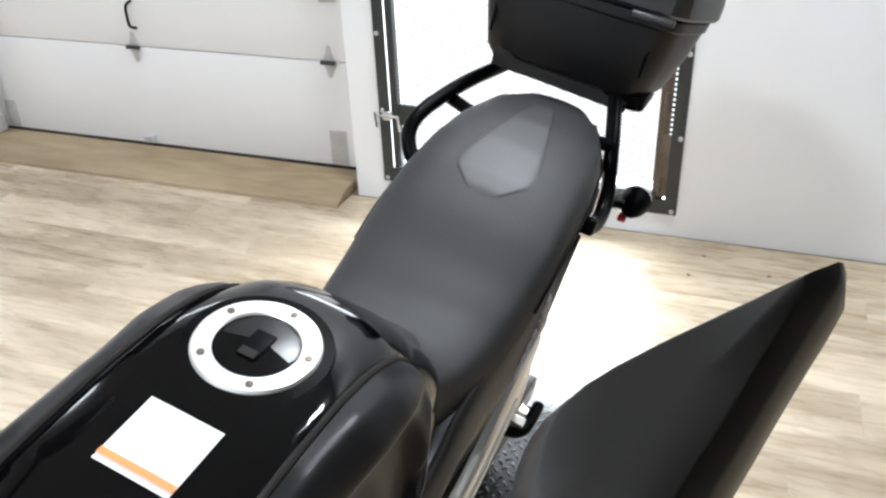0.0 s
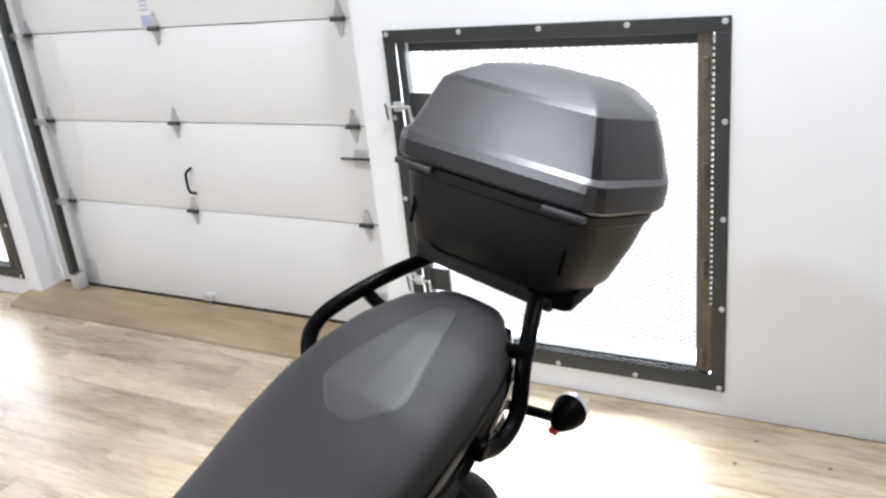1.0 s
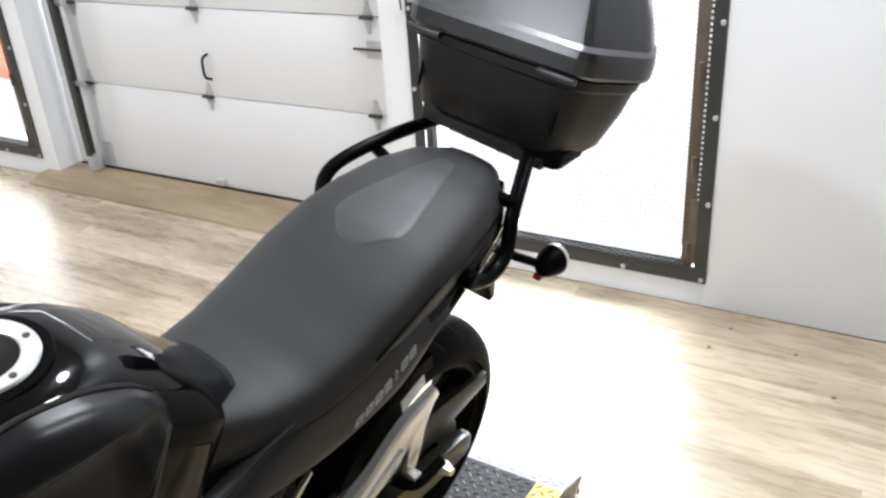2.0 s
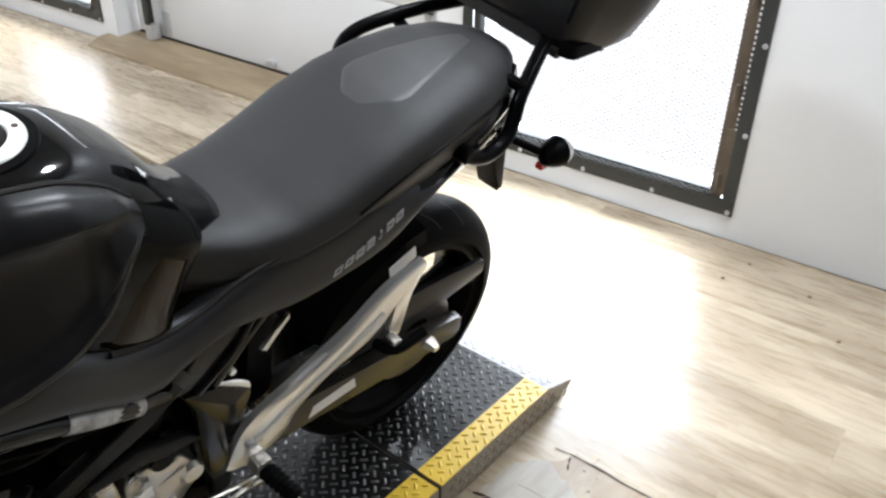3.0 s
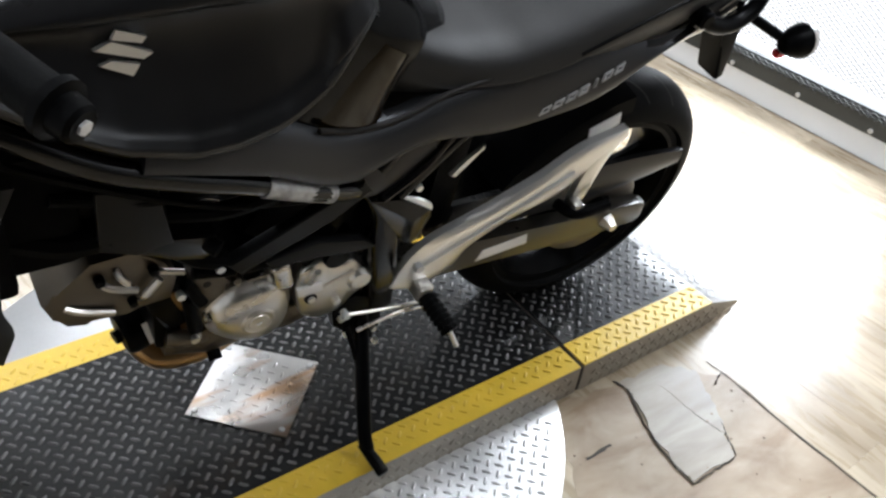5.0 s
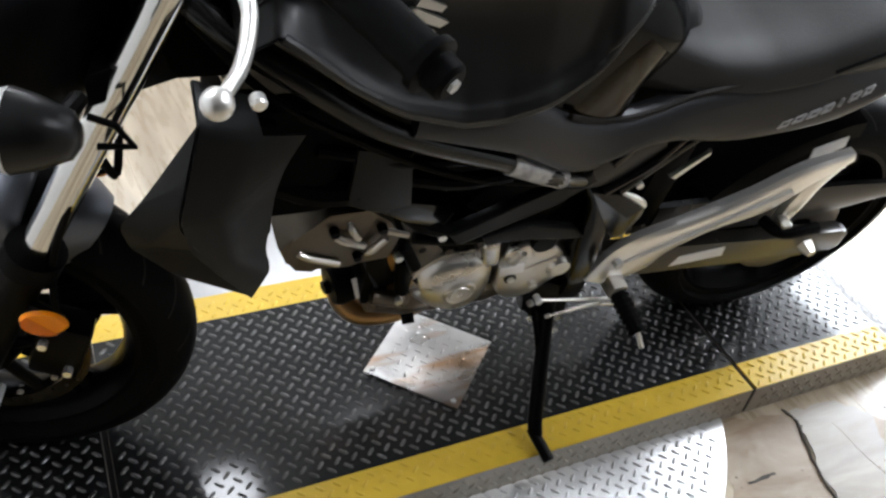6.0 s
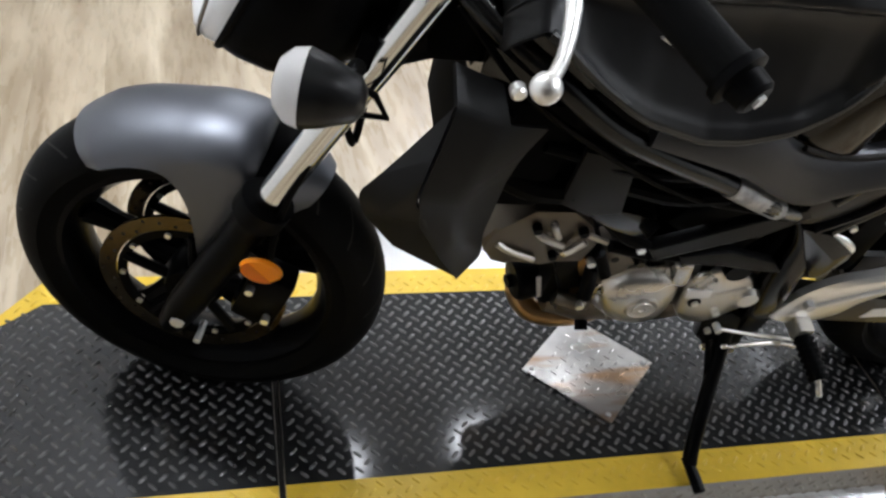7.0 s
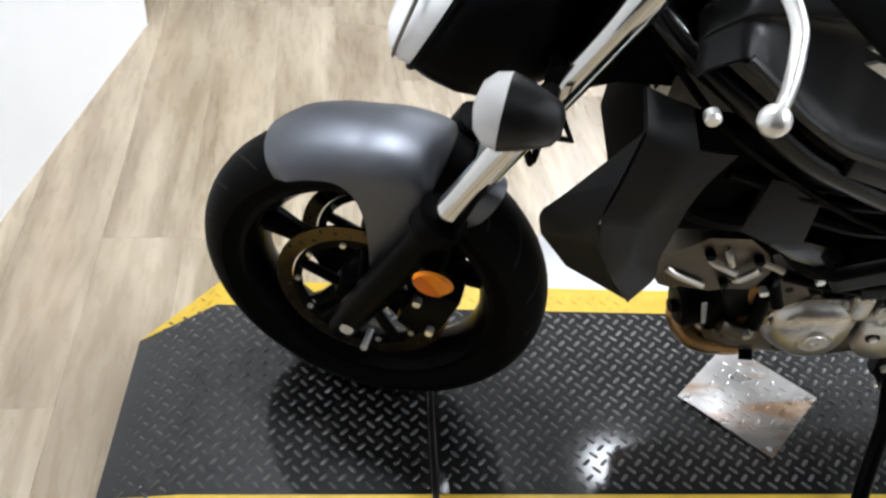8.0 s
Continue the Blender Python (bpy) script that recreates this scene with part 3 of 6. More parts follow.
def lugs(name, areas, pitch, material, parent, lift=0.0, z_of=None, label="raised tread pattern", keep=None):
    """Raised treads, turned row by row, over rectangles (x0, x1, y0, y1)."""
    verts, faces = [], []
    for x0, x1, y0, y1 in areas:
        for j in range(int((y1 - y0) / pitch + 0.5)):
            for i in range(int((x1 - x0) / pitch / 2 + 1)):
                x, y = x0 + (2 * i + 0.5 + j % 2) * pitch, y0 + (j + 0.5) * pitch
                if x > x1 - 0.006 or y > y1 - 0.006 or (keep and not keep(x, y)):
                    continue
                a = radians(45 if j % 2 else -45)
                c, s = math.cos(a), math.sin(a)
                k = len(verts)
                for u, v, w in ((-0.0106, 0, 0), (-0.006, -0.0033, 0), (0.006, -0.0033, 0), (0.0106, 0, 0), (0.006, 0.0033, 0), (-0.006, 0.0033, 0),
                                (-0.0075, 0, 0.0018), (-0.005, -0.0012, 0.0025), (0.005, -0.0012, 0.0025), (0.0075, 0, 0.0018), (0.005, 0.0012, 0.0025), (-0.005, 0.0012, 0.0025)):
                    px, py = x + u * c - v * s, y + u * s + v * c
                    verts.append((px, py, (z_of(px, py) if z_of else lift) + w))
                faces += [(k + q, k + (q + 1) % 6, k + 6 + (q + 1) % 6, k + 6 + q) for q in range(6)] + [tuple(k + 6 + q for q in range(6))]
    me = bpy.data.meshes.new(name)
    me.from_pydata(verts, [], faces)
    me.polygons.foreach_set("use_smooth", [True] * len(me.polygons))
    me.materials.append(material)
    ob = new(name, me)
    ob.parent = parent
    return tagged(ob, label, kind="stuff")


def deck_z(x, y=0):
    ax = abs(x)
    return TOP if ax <= BREAK else TOP * (1 - (ax - BREAK) / (LEN - BREAK)) + 0.002


def side_at(x):
    """Half width: the ramps narrow towards their tips, the front one more."""
    over = max(0.0, abs(x) - BREAK) / (LEN - BREAK)
    return HALF - over * (0.105 if x > 0 else 0.02)


def platform():
    d = thing("display_platform", "low drive-on motorcycle display platform of black tread plate with yellow edges", "display platform", DECK)
    for nm, x0, x1 in (("rear_plate", -LEN, -JOINT - 0.005), ("middle_plate", -JOINT + 0.005, JOINT - 0.005), ("front_plate", JOINT + 0.005, LEN)):
        p = part(nm, loft([[(x, -side_at(x), 0.002), (x, side_at(x), 0.002), (x, side_at(x), max(0.004, deck_z(x) - 0.003)), (x, -side_at(x), max(0.004, deck_z(x) - 0.003))] for x in sorted({x0, x1, *[q for q in (-BREAK, BREAK) if x0 < q < x1]})]), DECK_SIDE, d, "bare tread plate section")
        xs = sorted({x0 + 0.001, x1 - 0.001, *[q for q in (-BREAK, BREAK) if x0 < q < x1]})
        inner = HALF - STRIP
        for sgn, m in ((0, DECK_BLACK), (-1, DECK_YELLOW), (1, DECK_YELLOW)):
            rows = []
            for x in xs:
                w = side_at(x) - 0.001
                i = min(inner, w - 0.0005)
                y0, y1 = (-i, i) if sgn == 0 else ((i, w) if sgn > 0 else (-w, -i))
                z = max(0.006, deck_z(x))
                rows.append([(x, y0, z - 0.004), (x, y1, z - 0.004), (x, y1, z), (x, y0, z)])
            if nm == "rear_plate":
                part("painted_band", loft(rows[1:]), m, p)
                part("bare_ramp", loft(rows[:2]), BARE_RAMP, p, "worn bare metal ramp")
            else:
                part("painted_band", loft(rows), m, p)
            ya, yb = (-inner + 0.004, inner - 0.002) if sgn == 0 else ((inner + 0.004, HALF - 0.002) if sgn > 0 else (-HALF + 0.004, -inner - 0.002))
            if nm == "rear_plate":
                lugs("tread", [(x0 + 0.004, -BREAK - 0.01, ya, yb)], 0.0155, BARE_RAMP, p, z_of=deck_z, keep=lambda x, y: abs(y) < side_at(x) - 0.012)
                lugs("tread", [(-BREAK + 0.004, x1 - 0.004, ya, yb)], 0.0155, m if sgn else DECK_TREAD, p, z_of=deck_z)
            else:
                lugs("tread", [(x0 + 0.004, x1 - 0.004, ya, yb)], 0.0155, m if sgn else DECK_TREAD, p, z_of=deck_z, keep=lambda x, y: abs(y) < side_at(x) - 0.012)
    for a, b in ((-LEN + 0.06, -JOINT - 0.02), (-JOINT + 0.02, JOINT - 0.02)):
        t = lugs("side_tread", [(a, b, 0.006, 0.076)], 0.0155, DECK_SIDE, d, 0.0, keep=lambda x, y: y < deck_z(x) - 0.012)
        t.matrix_basis = Matrix.Translation((0, HALF, 0)) @ Matrix.Rotation(radians(90), 4, "X") @ Matrix.Scale(-1, 4, (0, 0, 1))
    for x in (-JOINT, JOINT):
        part("joint_strip", block((0.009, 2 * HALF - 0.002, 0.07), (x, 0, 0.04), 0.001), SEAL, d, "dark gap between the plates")
    c = part("hub_cover", block((0.197, 0.197, 0.005), (0, 0, 0), 0.0015, m=Matrix.Translation((0.004, 0.008, TOP + 0.0045)) @ pose(0, 0, 0, 0, 0, 44.5)), COVER_PLATE, d, "square bright metal cover plate")
    for a in (0, 90, 180, 270):
        q = Matrix.Translation((0.004, 0.008, TOP + 0.006)) @ pose(0, 0, 0, 0, 0, 44.5 + a) @ Matrix.Translation((0.085, 0.085, 0))
        bolt(c, q, 0.006, 0.004)
    lugs("tread", [(-0.08, 0.09, -0.08, 0.09)], 0.0155, COVER_PLATE, c, TOP + 0.0058, keep=lambda x, y: abs(x - 0.004) + abs(y - 0.008) < 0.12)


platform()


def turntable():
    t = thing("turntable_disc", "round bare tread plate turntable under the platform", "turntable", DECK)
    part("disc", lathe([(0, 0.010), (0.622, 0.010), (0.626, 0.008), (0.626, 0.001), (0, 0.001)], "z", seg=96), DECK_SILVER, t)
    lugs("tread", [(-0.6, 0.6, 0.29, 0.61)], 0.0155, DECK_SILVER, t, 0.010, keep=lambda x, y: x * x + y * y < 0.6 ** 2)


turntable()

# ---- the motorcycle ----
bike = thing("motorcycle", "black naked motorcycle leaning on its side stand on the platform", "motorcycle", BIKE)
RAKE = radians(25)
AXIS = Vector((-math.sin(RAKE), 0, math.cos(RAKE)))
HEAD = Vector((0.827, 0, 0))
STEER = Matrix.Translation(HEAD) @ Matrix.Rotation(radians(-16), 4, AXIS) @ Matrix.Translation(-HEAD)
UNSTEER = STEER.inverted()


def flip(p):
    return (p[0], -p[1], p[2])


def steered(bm):
    bm.transform(STEER)
    return bm


def along(u, off=0.0, y=0.0, s=0.0):
    """A point of the unturned fork: height u along the steering axis, off ahead of it, y to the left."""
    return HEAD + AXIS * u + Vector((math.cos(RAKE), 0, math.sin(RAKE))) * off + Vector((0, y, 0))


def wheel(name, c, r, half, rim_r, front, turn):
    """Tyre, cast rim with five twin spokes, hub and discs."""
    put = steered if turn else (lambda b: b)
    prof = []
    for a in np.linspace(-1, 1, 25):
        ang = a * radians(88)
        prof.append((r - half * 1.0 * (1 - math.cos(ang)) * 0.9, half * math.sin(ang)))
    prof += [(rim_r + 0.012, half * 0.86), (rim_r - 0.002, half * 0.8), (rim_r - 0.002, -half * 0.8), (rim_r + 0.012, -half * 0.86)]
    rimp = [(rim_r + 0.002, half * 0.78), (rim_r + 0.006, half * 0.8), (rim_r - 0.008, half * 0.83), (rim_r - 0.018, half * 0.6), (rim_r - 0.03, half * 0.25),
            (rim_r - 0.03, -half * 0.25), (rim_r - 0.018, -half * 0.6), (rim_r - 0.008, -half * 0.83), (rim_r + 0.006, -half * 0.8), (rim_r + 0.002, -half * 0.78)]
    w = part(name, put(lathe(rimp, "y", c, 64, closed=True)), BLACK_METAL, bike, "black cast wheel")
    ty = part("tyre", put(lathe(prof, "y", c, 96, closed=True)), RUBBER, w, "black road tyre")
    # tread grooves as thin dark sipes
    gb = bmesh.new()
    for k in range(22):
        a = 2 * math.pi * k / 22
        for sgn in (-1, 1):
            pts = []
            for q in range(6):
                f = q / 5
                yy = sgn * half * (0.18 + 0.66 * f)
                ang = math.asin(min(1, abs(yy) / half))
                rr = r - half * 0.9 * (1 - math.cos(ang)) + 0.0006
                aa = a + 0.16 * f + (0.14 if sgn > 0 else 0)
                pts.append(((c[0] + rr * math.cos(aa), c[1] + yy, c[2] + rr * math.sin(aa)), aa))
            row = []
            for p, aa in pts:
                d = Vector((-math.sin(aa), 0, math.cos(aa))) * 0.0022
                row.append((gb.verts.new(Vector(p) - d), gb.verts.new(Vector(p) + d)))
            for u, v in zip(row, row[1:]):
                gb.faces.new((u[0], u[1], v[1], v[0]))
    tagged(part("tread_groove", put(gb), SEAL, ty, "curved rain grooves"), kind="stuff")
    for k in range(5):
        a = 2 * math.pi * k / 5 + 0.28
        sb = bmesh.new()
        at = lambda ang, rad: Vector(c) + Vector((math.cos(ang) * rad, 0, math.sin(ang) * rad))
        tube([at(a, 0.035), at(a, 0.09), at(a + 0.03, 0.14), at(a + 0.05, rim_r - 0.024)], [0.03, 0.021, 0.018, 0.025], 10, sb, 4, squash=1.0)
        part("spoke", put(sb), BLACK_METAL, w)
    part("hub", put(lathe([(0.012, 0.07), (0.04, 0.07), (0.05, 0.045), (0.045, 0), (0.05, -0.045), (0.04, -0.07), (0.012, -0.07)], "y", c, 24, closed=True)), BLACK_METAL, w)
    ys = (0.056, -0.056) if front else (-0.07,)
    for y in ys:
        rd = 0.145 if front else 0.12
        db = lathe([(rd - 0.026, y - 0.0025), (rd, y - 0.0025), (rd, y + 0.0025), (rd - 0.026, y + 0.0025)], "y", c, 48, closed=True)
        disc = part("brake_disc", put(db), DISC, w, "bronze-tinted drilled brake disc")
        cb = lathe([(rd - 0.042, y - 0.0022), (rd - 0.028, y - 0.0022), (rd - 0.028, y + 0.0022), (rd - 0.042, y + 0.0022)], "y", c, 40, closed=True)
        for k in range(5):
            a = 2 * math.pi * k / 5 + 0.35
            u = Vector((math.cos(a), 0, math.sin(a)))
            tube([Vector((c[0], y, c[2])) + u * 0.04, Vector((c[0], y, c[2])) + u * (rd - 0.036)], 0.009, 8, cb, 0)
        part("disc_carrier", put(cb), BLACK_METAL, disc)
        hb = bmesh.new()
        for k in range(10):
            a = 2 * math.pi * k / 10
            p = Vector(c) + Vector((math.cos(a) * (rd - 0.037), y, math.sin(a) * (rd - 0.037)))
            tube([p + Vector((0, -0.006, 0)), p + Vector((0, 0.006, 0))], 0.005, 8, hb, 0)
        tagged(part("disc_bobbin", put(hb), SILVER, disc, "ring of silver disc bobbins"), kind="stuff")
        ho = bmesh.new()
        for k in range(36):
            a = 2 * math.pi * k / 36
            rr = rd - (0.006, 0.013, 0.020)[k % 3]
            p = Vector(c) + Vector((math.cos(a) * rr, y, math.sin(a) * rr))
            tube([p + Vector((0, -0.0029, 0)), p + Vector((0, 0.0029, 0))], 0.0032, 6, ho, 0)
        tagged(part("disc_hole", put(ho), SEAL, disc, "drilled holes of the disc"), kind="stuff")
    return w


FRONT, REAR = (0.7225, 0, 0.290), (-0.716, 0, 0.299)
wheel("front_wheel", FRONT, 0.290, 0.058, 0.214, True, True)
rear = wheel("rear_wheel", REAR, 0.299, 0.073, 0.219, False, False)
part("sprocket", lathe([(0.05, 0.075), (0.105, 0.075), (0.11, 0.078), (0.105, 0.082), (0.05, 0.082)], "y", REAR, 44, closed=True), CAST_DULL, rear)

# fork, yokes, front mudguard
for side in (1, -1):
    y = 0.108 * side
    leg = part("fork_slider", steered(tube([along(0.27, 0.03, y), along(0.33, 0.03, y), along(0.52, 0.03, y), along(0.575, 0.03, y)], [0.021, 0.027, 0.027, 0.032], 20, smooth=4)), BLACK_METAL, bike, "black fork slider")
    part("dust_seal", steered(tube([along(0.57, 0.03, y), along(0.60, 0.03, y)], 0.037, 20, smooth=0)), PLASTIC, leg)
    part("fork_tube", steered(tube([along(0.59, 0.03, y), along(1.10, 0.03, y)], 0.0205, 24, smooth=0)), CHROME, leg, "polished fork tube")
    part("axle_bolt", steered(tube([Vector(FRONT) + Vector((0, 0.085 * side, 0)), Vector(FRONT) + Vector((0, 0.135 * side, 0))], 0.011, 8, smooth=0)), GALV, leg)
    part("pinch_bolt", steered(tube([Vector(FRONT) + Vector((-0.03, 0.10 * side, -0.03)), Vector(FRONT) + Vector((-0.03, 0.138 * side, -0.03))], 0.006, 6, smooth=0)), GALV, leg)
    cal = block((0.07, 0.05, 0.11), (0, 0, 0), 0.012, m=Matrix.Translation(Vector(FRONT) + Vector((-0.115, 0.075 * side, 0.045))) @ pose(0, 0, 0, 0, -18, 0))
    cp = part("brake_caliper", steered(cal), BLACK_METAL, leg, "black two-piston brake caliper")
    for k in range(2):
        q = Vector(FRONT) + Vector((-0.125 + 0.025 * k, 0.10 * side, 0.015 + 0.06 * k))
        part("caliper_bolt", steered(tube([q, q + Vector((0, 0.012 * side, 0))], 0.0065, 8, smooth=0)), SILVER, cp)
    rc = UNSTEER @ Vector((0.634, 0.148, 0.487)) if side > 0 else Vector(flip(UNSTEER @ Vector((0.634, 0.148, 0.487))))
    rf = lathe([(0, 0.006), (0.024, 0.005), (0.028, 0.0), (0, -0.004)], "y", (0, 0, 0), 24)
    bmesh.ops.scale(rf, vec=(1.05, side, 0.8), verts=rf.verts)
    bmesh.ops.translate(rf, vec=rc, verts=rf.verts)
    part("reflector", steered(rf), AMBER, leg, "round amber side reflector")
    # half the lens darkened: prism shading painted as a deeper orange
    half = bmesh.new()
    fan = [half.verts.new(rc + Vector((0.0265 * math.cos(a), 0.0068 * side, 0.0195 * math.sin(a)))) for a in np.linspace(radians(-128), radians(52), 15)]
    half.faces.new(fan)
    part("reflector_shade", steered(half), AMBER_SHADED, leg, "darker half of the reflector, its shade painted as deeper orange")
    part("reflector_stay", steered(tube([rc + Vector((-0.02, -0.004 * side, 0)), rc + Vector((0.02, -0.03 * side, 0.0))], 0.008, 6, smooth=0)), BLACK_METAL, leg)
part("lower_yoke", steered(prism([(along(0.90, 0.07).x, 0.14), (along(0.90, 0.07).x, -0.14), (along(0.9, -0.05).x, -0.05), (along(0.9, -0.05).x, 0.05)], along(0.9).z - 0.02, along(0.9).z + 0.02, 0.006, axis="z")), BLACK_METAL, bike)
part("top_yoke", steered(prism([(along(1.09, 0.06).x, 0.14), (along(1.09, 0.06).x, -0.14), (along(1.09, -0.06).x, -0.05), (along(1.09, -0.06).x, 0.05)], along(1.09).z - 0.015, along(1.09).z + 0.015, 0.006, axis="z")), BLACK_METAL, bike)
part("steering_stem", tube([along(0.86), along(1.12)], 0.03, 16, smooth=0), FRAME_PAINT, bike)


def mudguard(first, last, count, lift=0.0):
    """A stretch of the front mudguard, by angle about the wheel."""
    rings = []
    for deg in np.linspace(first, last, count):
        a = radians(deg)
        f = (deg - 56) / 68
        hw = 0.079 * min(1, 0.74 + 2.4 * f) * min(1, 0.8 + 3.0 * (1 - f))
        drop = 0.006 + 0.179 * math.exp(-((deg - 102) / (11 if deg < 102 else 17)) ** 2)
        outer = []
        for t in np.linspace(-1, 1, 21):
            s = abs(t)
            if s < 0.7:
                yy, rr = hw * math.sin(s / 0.7 * math.pi / 2), 0.313 - 0.05 * (1 - math.cos(s / 0.7 * math.pi / 2)) * 0.9
            else:
                k = (s - 0.7) / 0.3
                yy, rr = hw * (1 + 0.03 * k), 0.268 - drop * k
            rr += lift - 0.012 * (2 * f - 1) ** 2 - 0.006 * math.exp(-((f - 0.36) / 0.2) ** 2) + 0.011 * min(1, max(0, (f - 0.45) / 0.25)) - (0.010 * max(0.0, 1 - (109.5 - deg) / 2.5) ** 2 if last < 110 else 0.0)
            outer.append(Vector((FRONT[0] + rr * math.cos(a), math.copysign(yy, t), FRONT[2] + rr * math.sin(a))))
        inner = []
        for p in reversed(outer):
            d = Vector((FRONT[0] - p.x, 0, FRONT[2] - p.z)).normalized()
            inner.append(p + d * 0.004 + Vector((0, -math.copysign(0.003, p.y) if abs(p.y) > 0.02 else 0, 0)))
        rings.append(outer + inner)
    return loft(rings)


guard = part("front_mudguard", steered(mudguard(56, 109.5, 34)), GUARD_GREY, bike, "satin dark grey front mudguard", angle=50)
part("guard_brace", steered(mudguard(107.5, 116.5, 8, -0.012)), PLASTIC, guard, "black brace between the mudguard halves")
part("guard_tail", steered(mudguard(116, 128, 9, -0.002)), GUARD_GREY, guard, "short rear lobe of the mudguard", angle=50)
part("brake_hose", steered(tube([(0.60, 0.10, 0.40), (0.58, 0.125, 0.55), (0.545, 0.12, 0.66), (0.52, 0.10, 0.70), (0.505, 0.08, 0.66), (0.50, 0.05, 0.75)], 0.005, 8)), RUBBER, bike, "black brake hose loop")
# headlight, front indicators


def raked(x, hw, zt, zb, k):
    """A ring of the headlight, leaning back by k towards its top."""
    return [(px + 0.012 - k * (pz - 0.812), py, pz - 0.032) for px, py, pz in superring(x, hw, zt, zb, 3.0, 36)]


hl = part("headlight", steered(loft([raked(*q) for q in ((0.46, 0.06, 0.93, 0.82, 0), (0.51, 0.105, 0.96, 0.788, 0.1), (0.55, 0.138, 0.975, 0.770, 0.25), (0.59, 0.147, 0.972, 0.774, 0.33), (0.625, 0.147, 0.962, 0.785, 0.4), (0.648, 0.145, 0.955, 0.796, 0.45), (0.652, 0.14, 0.951, 0.80, 0.45))])), PLASTIC, bike, "black headlight shell with clear lens", angle=50)
lens = part("headlight_lens", steered(loft([raked(*q) for q in ((0.651, 0.142, 0.953, 0.797, 0.45), (0.668, 0.139, 0.949, 0.80, 0.45), (0.686, 0.124, 0.939, 0.808, 0.45), (0.701, 0.096, 0.922, 0.825, 0.45), (0.709, 0.057, 0.90, 0.848, 0.45), (0.712, 0.02, 0.885, 0.866, 0.45))])), BRIGHT_LENS, hl, "clear headlight lens", angle=50)
part("lens_rim", steered(loft([raked(*q) for q in ((0.645, 0.1465, 0.957, 0.7945, 0.45), (0.6495, 0.148, 0.958, 0.793, 0.45), (0.655, 0.146, 0.956, 0.795, 0.45))], caps=False)), PLASTIC, lens)
part("lens_divider", steered(loft([raked(*q) for q in ((0.672, 0.1375, 0.948, 0.801, 0.3), (0.674, 0.1385, 0.949, 0.800, 0.3), (0.677, 0.1355, 0.946, 0.803, 0.3))], caps=False)), CAST_DULL, lens, "grey line across the lens")
part("instrument", steered(loft([superring(0.50, 0.07, 1.08, 1.03), superring(0.53, 0.085, 1.12, 1.03), superring(0.58, 0.085, 1.14, 1.05), superring(0.61, 0.06, 1.11, 1.06)])), PLASTIC, bike, "black instrument pod")


def indicator(c, side, forward, turn, red=False, k=0.95):
    """A faceted indicator body with a lens; c: the middle of it."""
    put = steered if turn else (lambda b: b)
    c = Vector(c)
    s = 1 if forward else -1
    rings, lens = [], []
    for dx, r in ((-0.047 * k, 0.010), (-0.04 * k, 0.022 * k), (-0.01, 0.034 * k), (0.008, 0.039 * k)):
        rings.append([(c.x + s * dx, c.y + r * 0.95 * math.cos(a), c.z + r * math.sin(a)) for a in np.linspace(0.26, 2 * math.pi + 0.26, 18, endpoint=False)])
    for dx, r in ((0.009, 0.0385 * k), (0.022, 0.035 * k), (0.034 * k, 0.024 * k), (0.038 * k, 0.008)):
        lens.append([(c.x + s * dx, c.y + r * 0.95 * math.cos(a), c.z + r * math.sin(a)) for a in np.linspace(0.26, 2 * math.pi + 0.26, 18, endpoint=False)])
    b = part("indicator", put(loft(rings)), COVER_GREY if turn else PLASTIC, bike, "black indicator with clear lens", angle=50)
    part("indicator_lens", put(loft(lens)), LENS, b, "frosted clear lens")
    inner = (c.x - s * 0.025, c.y - side * 0.075, c.z - 0.02) if turn else (c.x + 0.07, c.y - side * 0.11, c.z + 0.015)
    part("indicator_stalk", put(tube([(c.x - s * 0.02, c.y, c.z), inner], 0.009, 10, smooth=0)), BLACK_METAL, b)
    if red:
        part("side_reflector", block((0.022, 0.016, 0.012), (c.x + 0.012, c.y - side * 0.012, c.z - 0.031), 0.003), RED, b, "small red reflector")


lc = UNSTEER @ Vector((0.592, 0.255, 0.918))
indicator(lc, 1, True, True)
indicator(flip(lc), -1, True, True)
part("cable_guide", tube([(0.545, 0.14, 0.82), (0.521, 0.15, 0.815), (0.505, 0.15, 0.783), (0.54, 0.14, 0.777)], 0.004, 8, smooth=1), BLACK_METAL, bike, "black wire cable guide")
indicator((-0.882, 0.186, 0.776), 1, False, False, True, 0.8)
indicator((-0.882, -0.186, 0.776), -1, False, False, False, 0.8)

